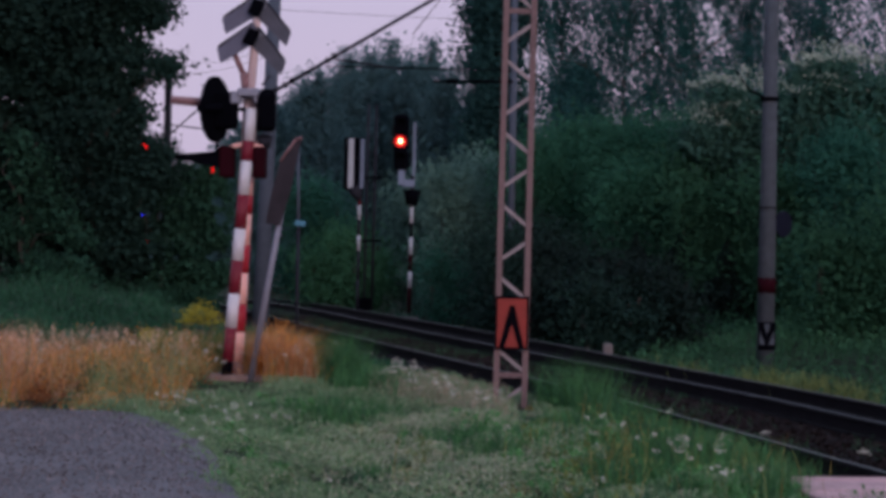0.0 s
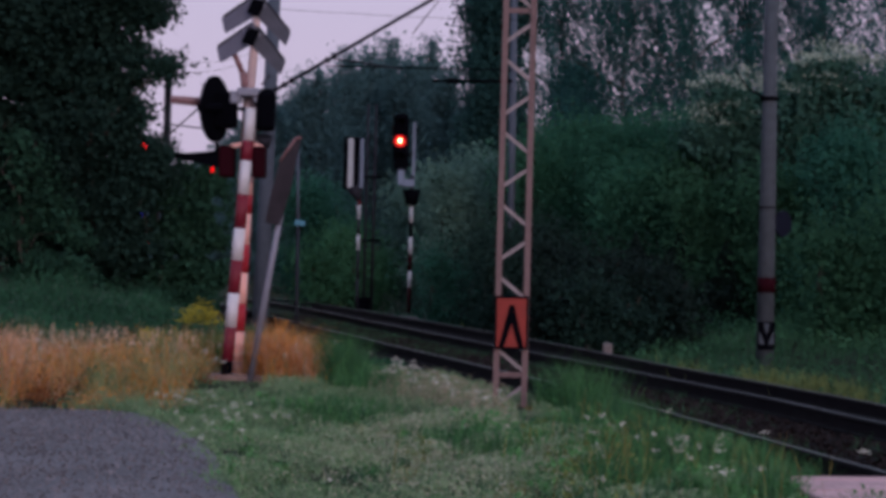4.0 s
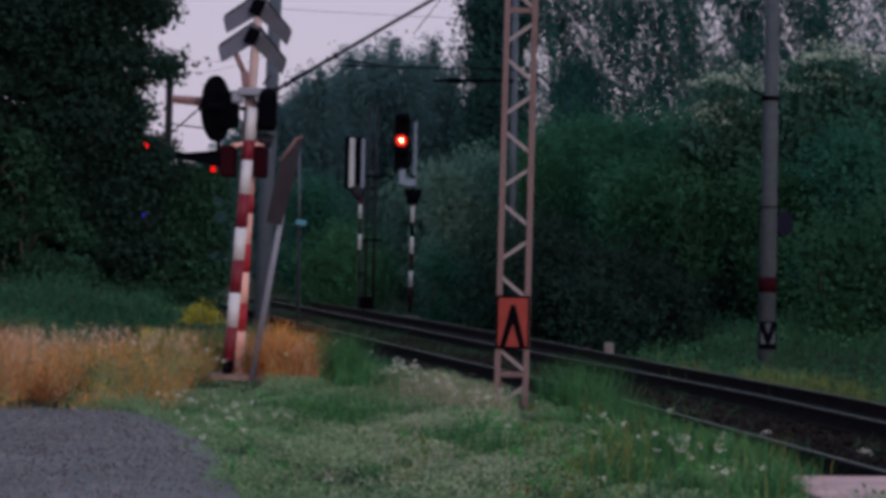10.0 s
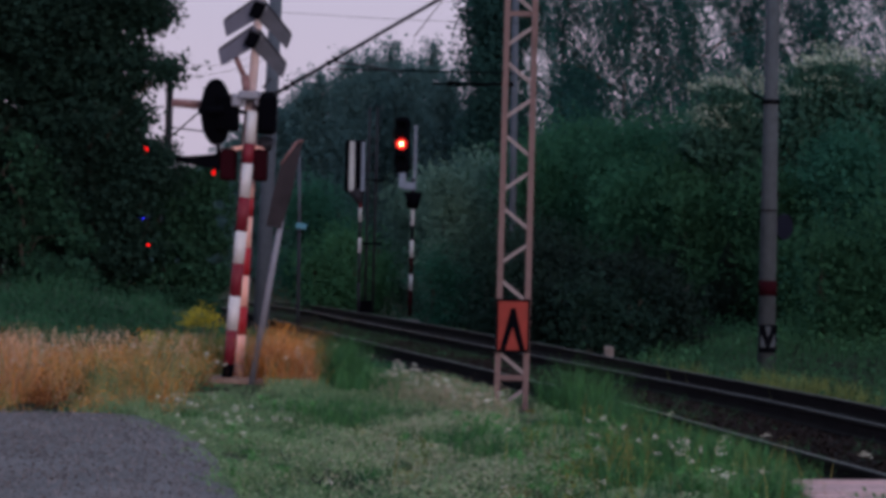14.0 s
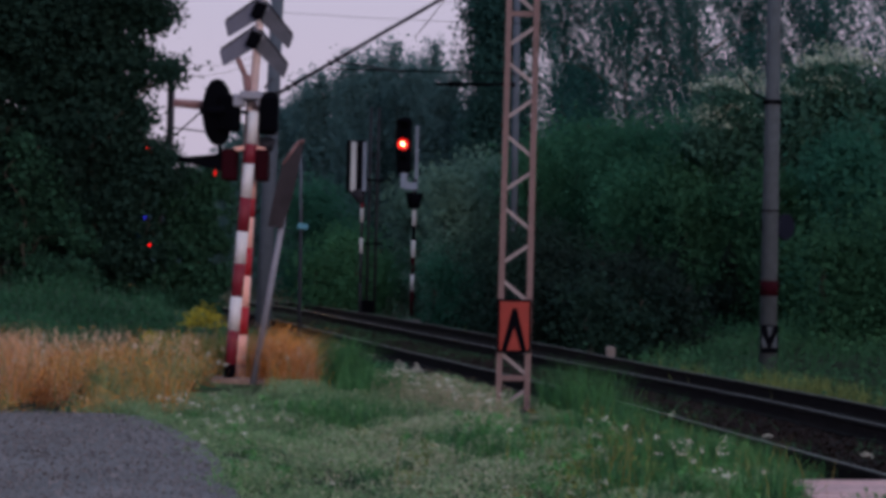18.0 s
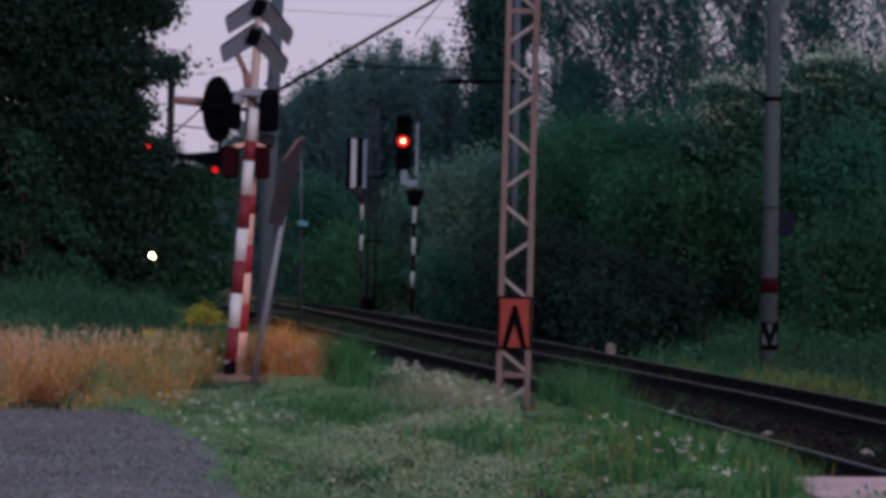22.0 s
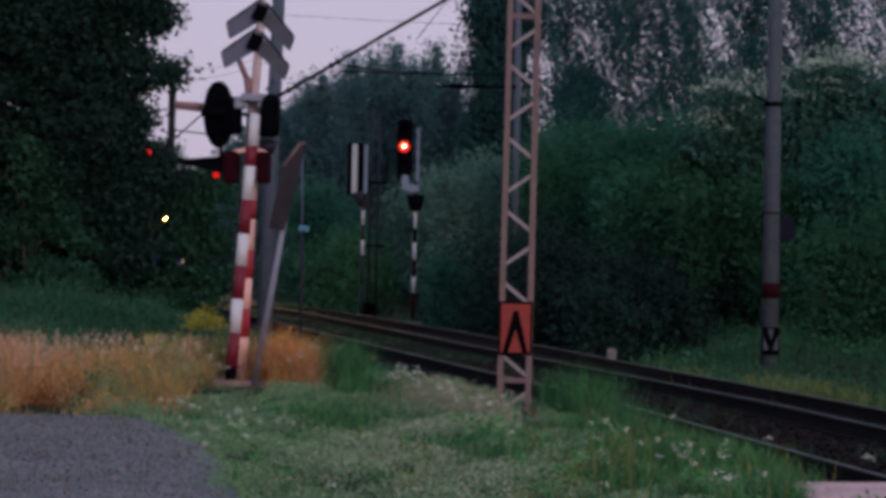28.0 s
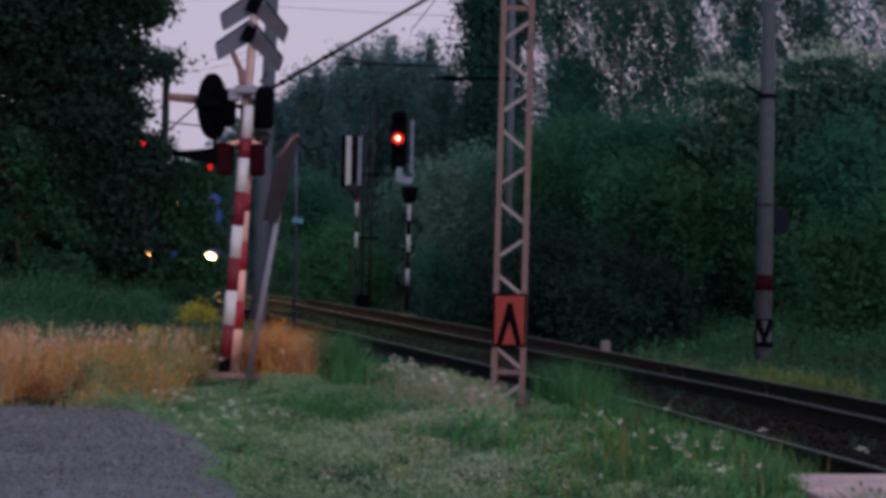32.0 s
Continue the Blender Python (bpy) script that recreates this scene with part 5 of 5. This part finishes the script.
    part("reflector", tube(B(), (0, 0.13, 2.83), (0, 0.115, 2.83), 0.17, n=24), M["lamphalo"], h, "warm glowing disc added for the lamp's halo")
    part("plough", box(B(), (0, 0.1, 0.45), (2.3, 0.06, 0.4), None, 0.02), M["black"], t)
    part("coupling", box(B(), (0, -0.15, 0.78), (0.14, 0.5, 0.2), None, 0.03), M["black"], t)
    return t


M["dryseed"] = material("dry_seed", (0.7, 0.28, 0.075), 0.9, 0.5, 2.0, 0, island=0.4, trans=0.25, second=(0.95, 0.5, 0.25), spec=0.1)
M["rosyseed"] = material("rosy_seed", (0.68, 0.44, 0.33), 0.9, 0.4, 2.0, 0, island=0.5, trans=0.2, spec=0.1)
M["meadowseed"] = material("meadow_seed", (0.12, 0.14, 0.125), 0.9, 0.4, 2.0, 0, island=0.7, trans=0.2, spec=0.1)
M["signblue"] = material("blue_plate", (0.004, 0.005, 0.014), 0.6, 0.2, 10, 0.1, spec=0.1)
M["bracepaint"] = material("grey_brace_paint", (0.28, 0.22, 0.235), 0.7, 0.2, 22, 0.2)
flash = crossing_signal()
leaning_sign()
catenary_pole_near()
catenary_pole_far()
lattice_mast()
main_signal()
second_signal()
small_sign_post()
catenary_pole_distant()
thin_mast()
far_post()
track_signal()
marker_stone()
crossing_slabs()
ballast_stones()
road_gravel()
wires()
loco = locomotive()

# ---- trees ----
DARK = "dense dark green broadleaf tree beside the track"
# big trees on the rising bank; gaps cut along camera sight lines show the line beyond
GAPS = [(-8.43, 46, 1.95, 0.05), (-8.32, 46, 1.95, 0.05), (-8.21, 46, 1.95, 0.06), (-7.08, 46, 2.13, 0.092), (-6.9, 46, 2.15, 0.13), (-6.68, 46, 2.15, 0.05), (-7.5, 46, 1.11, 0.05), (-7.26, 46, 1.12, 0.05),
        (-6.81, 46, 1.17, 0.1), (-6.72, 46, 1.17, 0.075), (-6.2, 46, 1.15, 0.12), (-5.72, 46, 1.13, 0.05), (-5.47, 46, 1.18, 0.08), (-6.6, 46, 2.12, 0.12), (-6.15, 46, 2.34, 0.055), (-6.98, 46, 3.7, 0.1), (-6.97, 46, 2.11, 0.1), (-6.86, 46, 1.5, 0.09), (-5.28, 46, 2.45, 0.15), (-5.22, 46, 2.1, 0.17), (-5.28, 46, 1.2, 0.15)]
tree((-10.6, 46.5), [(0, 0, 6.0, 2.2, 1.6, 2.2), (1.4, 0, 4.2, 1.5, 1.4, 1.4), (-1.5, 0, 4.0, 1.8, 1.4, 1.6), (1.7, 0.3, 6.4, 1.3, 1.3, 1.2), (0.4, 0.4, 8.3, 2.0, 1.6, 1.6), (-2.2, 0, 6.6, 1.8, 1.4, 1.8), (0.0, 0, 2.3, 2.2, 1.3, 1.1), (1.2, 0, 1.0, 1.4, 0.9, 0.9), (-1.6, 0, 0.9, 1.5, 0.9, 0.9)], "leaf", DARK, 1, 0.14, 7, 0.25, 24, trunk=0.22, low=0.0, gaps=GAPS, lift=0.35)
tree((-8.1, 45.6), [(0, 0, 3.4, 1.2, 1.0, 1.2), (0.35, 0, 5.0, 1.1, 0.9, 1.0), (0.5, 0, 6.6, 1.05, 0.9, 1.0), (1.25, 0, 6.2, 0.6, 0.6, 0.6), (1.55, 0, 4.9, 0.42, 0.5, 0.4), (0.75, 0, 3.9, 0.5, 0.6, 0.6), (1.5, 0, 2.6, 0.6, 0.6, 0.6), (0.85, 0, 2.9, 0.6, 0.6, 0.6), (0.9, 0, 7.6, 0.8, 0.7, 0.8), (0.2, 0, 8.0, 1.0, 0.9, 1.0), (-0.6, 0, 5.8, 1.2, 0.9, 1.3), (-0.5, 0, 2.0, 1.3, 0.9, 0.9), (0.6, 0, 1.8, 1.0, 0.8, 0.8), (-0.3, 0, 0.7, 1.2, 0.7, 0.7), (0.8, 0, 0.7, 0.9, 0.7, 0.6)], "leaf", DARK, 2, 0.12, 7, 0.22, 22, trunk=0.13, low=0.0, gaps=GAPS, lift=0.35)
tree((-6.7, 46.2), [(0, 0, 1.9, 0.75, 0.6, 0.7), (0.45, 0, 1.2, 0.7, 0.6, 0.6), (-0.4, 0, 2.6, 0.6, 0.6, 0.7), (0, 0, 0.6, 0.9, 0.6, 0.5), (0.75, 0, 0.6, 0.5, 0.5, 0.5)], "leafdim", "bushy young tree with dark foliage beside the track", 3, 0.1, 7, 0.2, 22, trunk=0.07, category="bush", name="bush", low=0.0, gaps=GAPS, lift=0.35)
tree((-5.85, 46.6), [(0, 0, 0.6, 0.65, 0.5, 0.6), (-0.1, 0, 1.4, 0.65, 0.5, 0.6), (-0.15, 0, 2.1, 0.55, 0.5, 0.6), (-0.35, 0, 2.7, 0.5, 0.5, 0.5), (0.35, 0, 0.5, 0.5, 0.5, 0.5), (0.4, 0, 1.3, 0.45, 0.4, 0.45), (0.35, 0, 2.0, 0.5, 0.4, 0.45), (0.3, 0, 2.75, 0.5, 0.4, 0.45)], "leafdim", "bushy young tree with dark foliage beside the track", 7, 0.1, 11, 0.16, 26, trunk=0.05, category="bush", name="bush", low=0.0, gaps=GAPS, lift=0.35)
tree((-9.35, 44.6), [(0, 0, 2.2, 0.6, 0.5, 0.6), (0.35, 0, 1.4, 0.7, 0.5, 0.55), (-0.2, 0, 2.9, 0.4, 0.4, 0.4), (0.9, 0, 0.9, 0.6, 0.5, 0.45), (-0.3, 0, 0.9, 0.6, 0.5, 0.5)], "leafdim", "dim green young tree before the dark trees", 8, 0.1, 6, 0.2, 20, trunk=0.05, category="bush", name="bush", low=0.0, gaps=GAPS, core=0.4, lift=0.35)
# undergrowth added to keep headlamp light off the meadow's ridge
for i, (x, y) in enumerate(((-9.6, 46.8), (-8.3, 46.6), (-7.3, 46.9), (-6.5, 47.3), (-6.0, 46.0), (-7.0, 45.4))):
    tree((x, y), [(0, 0, 0.2, 0.6, 0.35, 0.3), (-0.4, 0, 0.15, 0.5, 0.35, 0.25), (0.4, 0, 0.15, 0.4, 0.35, 0.25)], "leafdim", "added low undergrowth that blocks headlamp light beneath the trees", 150 + i, 0.09, 16, 0.14, 26, trunk=0.02, category="bush", name="bush", low=-0.1, gaps=GAPS)
tree((-8.0, 47.9), [(0, 0, 0.55, 0.9, 0.5, 0.55), (-0.9, 0, 0.5, 0.8, 0.5, 0.5), (0.9, 0, 0.5, 0.8, 0.5, 0.5), (-1.9, 0, 0.5, 0.8, 0.5, 0.5)], "leafdim", "added low undergrowth that blocks headlamp light beneath the trees", 6, 0.1, 9, 0.2, 22, trunk=0.03, category="bush", name="bush", low=0.0, lift=0.35, gaps=GAPS)
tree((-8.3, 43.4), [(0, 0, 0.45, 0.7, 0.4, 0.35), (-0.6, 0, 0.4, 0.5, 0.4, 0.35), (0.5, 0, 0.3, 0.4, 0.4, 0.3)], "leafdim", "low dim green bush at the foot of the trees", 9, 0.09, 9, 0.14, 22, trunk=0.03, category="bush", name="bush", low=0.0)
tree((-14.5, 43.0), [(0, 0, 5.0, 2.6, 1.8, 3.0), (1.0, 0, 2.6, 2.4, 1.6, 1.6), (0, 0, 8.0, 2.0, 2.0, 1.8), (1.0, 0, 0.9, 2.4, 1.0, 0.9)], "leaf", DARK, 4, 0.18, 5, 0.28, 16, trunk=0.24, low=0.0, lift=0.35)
# the last three are added to block sky seen through the crown gaps
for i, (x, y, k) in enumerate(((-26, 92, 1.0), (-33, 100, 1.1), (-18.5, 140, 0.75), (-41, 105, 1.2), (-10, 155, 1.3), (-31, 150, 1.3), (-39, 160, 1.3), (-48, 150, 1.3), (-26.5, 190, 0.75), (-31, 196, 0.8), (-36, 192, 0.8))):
    tree((x, y), [(0, 0, 1.8 * k, 4.0 * k, 2.5, 1.9 * k), (0, 0, 3.6 * k, 3.6 * k, 2.5, 2.6 * k), (1, 0, 6.0 * k, 2.8 * k, 2.5, 2.2 * k), (-1.5, 0, 7.5 * k, 2.0 * k, 2.2, 1.6 * k)], "leafhaze", "distant dark woodland tree", 10 + i, 0.42, 1.8, 0.5, 11, trunk=0.25, group="distant trees", low=0.0)

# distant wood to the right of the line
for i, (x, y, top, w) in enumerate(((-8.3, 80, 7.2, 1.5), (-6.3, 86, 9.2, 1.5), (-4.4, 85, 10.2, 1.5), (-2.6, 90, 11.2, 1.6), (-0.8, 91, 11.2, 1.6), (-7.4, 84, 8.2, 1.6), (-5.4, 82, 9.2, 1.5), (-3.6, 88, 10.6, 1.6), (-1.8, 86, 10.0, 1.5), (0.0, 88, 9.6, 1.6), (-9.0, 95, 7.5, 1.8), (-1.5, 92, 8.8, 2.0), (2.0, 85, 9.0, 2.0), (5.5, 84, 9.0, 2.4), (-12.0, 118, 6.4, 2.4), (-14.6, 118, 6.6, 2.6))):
    tree((x, y), [(0, 0, top * 0.3, w * 1.1, w, top * 0.22), (0.2, 0, top * 0.55, w * 0.8, w, top * 0.2), (0, 0, top * 0.76, w * 0.5, w * 0.5, top * 0.14), (0.15, 0, top * 0.9, w * 0.26, w * 0.3, top * 0.09), (-0.4, 0, top * 0.82, w * 0.28, w * 0.3, top * 0.07), (0.5, 0, top * 0.7, w * 0.3, w * 0.3, top * 0.07)], "leafhaze", "distant tree of the wood, haze put into its leaf colour", 30 + i, 0.13, 6.0, 0.34, 22, core=0.5, trunk=0.16, group="distant trees", low=0.0)

# tall drooping birches
def birch(x, y, top, w, seed, strands=1430):
    rng = np.random.default_rng(seed)
    t = thing("birch", (x, y, float(land(x, y)) - 0.05), "tall birch with drooping branches against the sky", "tree", "birches")
    lean = rng.normal() * 0.4
    line = [(0, 0, -0.1)] + [(lean * (i + 1) / 6 + rng.normal() * 0.08, rng.normal() * 0.1, top * (i + 1) / 6) for i in range(6)]
    part("trunk", loft(B(), line, [0.15 * 0.75 ** i for i in range(7)]), M["birch"], t)
    pts = []
    for k in range(13):
        h = top * (0.3 + 0.7 * (k + 0.5) / 13)
        a = k * 2.4 + rng.normal() * 0.3
        reach = w * (1.45 - 0.6 * (h / top)) * rng.uniform(0.7, 1.15)
        base, tip = Vector((lean * h / top, 0, h - 0.6)), Vector((lean * h / top + math.cos(a) * reach, math.sin(a) * reach * 0.8, h + 0.5))
        part("limb", tube(tube(B(), base, base.lerp(tip, 0.55) + Vector((0, 0, 0.25)), 0.045, 0.03, 6), base.lerp(tip, 0.55) + Vector((0, 0, 0.25)), tip, 0.03, 0.01, 6), M["bark"], t)
        m = strands // 13
        f = rng.uniform(0.15, 1.05, m)
        start = np.array(base)[None] + (np.array(tip) - np.array(base))[None] * f[:, None] + rng.normal(size=(m, 3)) * np.array([0.5, 0.5, 0.55])
        ln = rng.uniform(0.5, 1.9, m)
        n = 32
        u = rng.uniform(0, 1, (m, n))
        sway = 0.42 + rng.normal(size=(m, 1)) * 0.18
        px = start[:, 0:1] + sway * u ** 2 + rng.normal(size=(m, n)) * 0.045
        py = start[:, 1:2] + rng.normal(size=(m, n)) * 0.05
        pz = start[:, 2:3] - ln[:, None] * u
        pts.append(np.stack([px, py, pz], 2).reshape(-1, 3))
    quads("crown", small_leaves(rng, np.concatenate(pts), 0.075, 0.9, 0.62), M["leafbirch"], t, 3)


# a dense dark tree at the end of the birches
tree((1.4, 60), [(0, 0, 3.2, 1.3, 1.2, 1.6), (0.1, 0, 5.4, 1.1, 1.0, 1.5), (0, 0, 7.4, 1.0, 0.9, 1.4), (-0.15, 0, 9.0, 0.85, 0.8, 1.2), (0.5, 0, 8.6, 0.8, 0.8, 1.3), (0.1, 0, 10.6, 0.75, 0.7, 1.3)], "leafshade", "tall dense dark tree beside the birches", 29, 0.1, 11, 0.25, 34, trunk=0.2)
for i, (x, y, top, w) in enumerate(( (3.7, 66, 13.5, 2.1), (5.9, 64, 13.0, 2.2), (8.0, 63, 13.0, 2.2), (10.0, 66, 12.5, 2.2), (12.0, 62, 12.5, 2.2), (14.2, 63, 12.5, 2.2), (16.4, 62, 12, 2.2))):
    birch(x, y, top, w, 50 + i, 1600 if x > 9 else 1720)

# shrubs and trees of the near wood edge beyond the rails
EDGE = "dense green shrubbery at the edge of the wood"
# shade under the wood is put into the low shrubs' near-black leaves
for i, (x, y, top, w, m) in enumerate(((-3.6, 56, 3.6, 1.2, "leaf2"), (-2.4, 54, 2.6, 1.0, "leaf3"), (-0.4, 55, 4.0, 1.3, "leafpale2"), (1.4, 52, 4.4, 1.4, "leafpale2"), (0.5, 50.6, 4.2, 1.1, "leafpale2"), (3.2, 50, 4.6, 1.5, "leafdeep"), (4.8, 48, 4.7, 1.6, "leafdeep"), (6.6, 47, 5.0, 1.6, "leafdeep"), (8.6, 46, 5.6, 1.7, "leaf2"), (10.6, 44, 5.2, 1.8, "leaf3"), (12.4, 43, 5.6, 1.8, "leaf2"), (2.4, 45, 2.6, 1.1, "leaf"), (9.9, 41, 3.2, 1.2, "leafolive"), (11.4, 40, 3.0, 1.2, "leaf2"), (7.4, 42.2, 3.6, 1.0, "leafolive"), (8.6, 41, 4.4, 1.1, "leaf2"), (7.3, 35.5, 2.2, 0.9, "leafolive"), (8.6, 35, 2.8, 1.0, "leafolive"), (2.5, 40.5, 2.2, 0.9, "needle"), (3.6, 39.6, 2.0, 0.8, "needle"), (1.4, 42, 2.4, 0.9, "leaf"), (6.0, 45, 4.3, 1.2, "leafolive"), (5.9, 43.6, 3.3, 1.0, "leafolive"), (4.6, 45.5, 3.8, 1.2, "leafdeep"), (0.2, 47.5, 2.0, 0.7, "leaf2"), (-3.0, 53, 1.6, 0.7, "leaf3"), (5.7, 49.5, 5.1, 1.5, "leafdeep"), (4.0, 50.5, 5.1, 1.5, "leafdeep"), (7.5, 48.5, 5.3, 1.5, "leaf2"), (2.6, 49, 4.6, 1.2, "leafdeep"), (2.2, 38.2, 1.6, 0.7, "needle"), (3.1, 36.8, 1.5, 0.7, "leaf"), (1.6, 40.4, 1.9, 0.8, "leaf"), (4.0, 37.6, 1.8, 0.8, "needle"))):
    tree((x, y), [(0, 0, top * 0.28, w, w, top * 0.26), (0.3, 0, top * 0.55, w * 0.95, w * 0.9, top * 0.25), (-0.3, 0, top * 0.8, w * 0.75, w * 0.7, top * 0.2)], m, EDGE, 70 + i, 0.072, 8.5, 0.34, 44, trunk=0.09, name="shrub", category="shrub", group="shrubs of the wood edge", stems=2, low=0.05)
# pale blossoming trees
for i, (x, y, top, w) in enumerate(((6.3, 44.4, 6.1, 0.8), (7.1, 44.4, 5.6, 0.8), (8.3, 43.7, 6.7, 0.85), (9.4, 43.5, 6.0, 0.9))):
    pale = tree((x, y), [(0, 0, top * 0.8, w, w, 0.8), (0.6, 0, top * 0.62, w * 0.9, w, 0.8), (-0.6, 0, top * 0.68, w * 0.7, w, 0.6)], "leafpale", "pale tree in blossom above the shrubs", 90 + i, 0.09, 7, 0.22, 22, trunk=0.1, group="blossoming trees")
    if i % 2:
        continue
    # flat sprays of cream blossom spread over the crown
    rng = np.random.default_rng(190 + i)
    k = 26
    a, r = rng.uniform(0, 2 * math.pi, k), np.sqrt(rng.uniform(0, 1, k))
    hub = np.stack([0.15 + 1.05 * r * np.cos(a), 0.8 * r * np.sin(a) - 0.4, top * 0.8 + 0.75 - 0.25 * r + rng.normal(size=k) * 0.1 - 0.7 * (rng.uniform(0, 1, k) > 0.75)], 1)
    spray = np.repeat(hub, 46, 0) + rng.normal(size=(46 * k, 3)) * np.array([0.17, 0.14, 0.05])
    quads("blossom", leaf_array(rng, spray, 0.055, 0, 0.8), M["blossom"], pale)


def spruce(x, y, top, w, seed):
    rng = np.random.default_rng(seed)
    t = thing("spruce", (x, y, float(land(x, y)) - 0.05), "very dark bushy spruce at the wood edge", "conifer", "spruces")
    part("trunk", tube(B(), (0, 0, 0), (0, 0, top), 0.1, 0.01, 8), M["bark"], t)
    n = 9500
    z = top * (1 - np.sqrt(rng.uniform(0, 1, n)) * 0.98)
    r = w * (1 - z / top) * np.sqrt(rng.uniform(0.15, 1, n)) * (0.75 + 0.25 * np.sin(z * 9))
    a = rng.uniform(0, 2 * math.pi, n)
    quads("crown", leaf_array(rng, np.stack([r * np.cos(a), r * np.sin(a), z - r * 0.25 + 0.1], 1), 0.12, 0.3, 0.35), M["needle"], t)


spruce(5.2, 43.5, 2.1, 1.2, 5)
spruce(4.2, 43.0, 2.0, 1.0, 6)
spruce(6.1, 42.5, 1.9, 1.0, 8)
grasses()
flowers()
sleepers()


def swaying_twig(at, seed, name="swaying_twig"):
    """A leafy twig that hangs from its upper end."""
    rng = np.random.default_rng(seed)
    t = thing(name, at, "leafy dark twig swinging across the camera's view of a lamp", "twig", "swaying twigs")
    part("stem", tube(B(), (0, 0, 0.05), (0, 0, -0.5), 0.008, 0.003, 6), M["bark"], t)
    c = rng.normal(size=(70, 3)) * np.array([0.06, 0.05, 0.075]) + np.array([0, 0, -0.45])
    quads("foliage", leaf_array(rng, c, 0.1, 0.2, 0.6), M["leaf"], t)
    return t


# twigs placed on the camera's sight lines to the small lamps
twig_red = swaying_twig((-6.93, 45.2, 4.12), 1)
twig_blue = swaying_twig((-6.88, 45.2, 2.56), 2)
twig_low = swaying_twig((-6.78, 45.2, 1.95), 3)


# ---- what moves ----
def motions():
    rows = []
    for t, d in ((0, 149), (9, 118.2), (11, 113.6), (13, 109.2), (18, 96.6), (21.5, 88.6), (23, 85.6), (25.5, 79.3), (27.5, 75.2), (30, 70.0), (32, 66.0)):
        a = math.degrees(math.atan2(rail_x(d + 8) - rail_x(d - 2), 10))
        rows.append((t, pose(rail_x(d), d, drop(d), 0, 0, -a)))
    walk(loco, rows)
    # the warning lamp's flashing, imitated by turning its glowing disc edge-on to the camera
    at = flash.matrix_basis.translation.copy()
    rows, k = [(0.0, Matrix.Translation(at) @ pose(0, 0, 0, 0, 0, 86))], -9
    while 9 + 0.944 * k + 0.35 < 32:
        c = 9 + 0.944 * k
        for dt, turn in ((-0.32, 86), (-0.22, 12), (0.22, 12), (0.32, 86)):
            if 0 < c + dt < 32:
                rows.append((c + dt, Matrix.Translation(at) @ pose(0, 0, 0, 0, 0, turn)))
        k += 1
    rows.append((32.0, Matrix.Translation(at) @ pose(0, 0, 0, 0, 0, 60)))
    walk(flash, rows)
    # twigs swing to cover and uncover the small lamps as the camera sees them
    for twig, swings in ((twig_red, ((0, 7), (3, 6), (5.5, 5), (6.5, 13), (7.5, 22), (8.3, 22), (9.5, 13), (10.5, 7), (11.5, 14), (12.2, 24), (13, 24), (14, 14), (14.5, 20), (16.5, 1), (19, 1), (20.5, 2), (23, 12), (25.5, 7), (28, 8), (29.3, 11), (32, 9))),
                         (twig_blue, ((0, 22), (3.5, 20), (5.5, 3), (8.5, 2), (9.2, 16), (12, 20), (14.5, 20), (16.5, 18), (18.3, 18), (19.2, 2), (23.2, 2), (24, -72), (25.6, -72), (26.4, 2), (32, 2))),
                         (twig_low, ((0, 2), (12.4, -2), (13, 20), (16, 22), (18.5, 22), (20, 12), (21, 0), (26, 2), (32, 0)))):
        at = twig.matrix_world.translation.copy()
        walk(twig, [(t, Matrix.Translation(at) @ pose(0, 0, 0, 0, turn, 0)) for t, turn in swings])


motions()
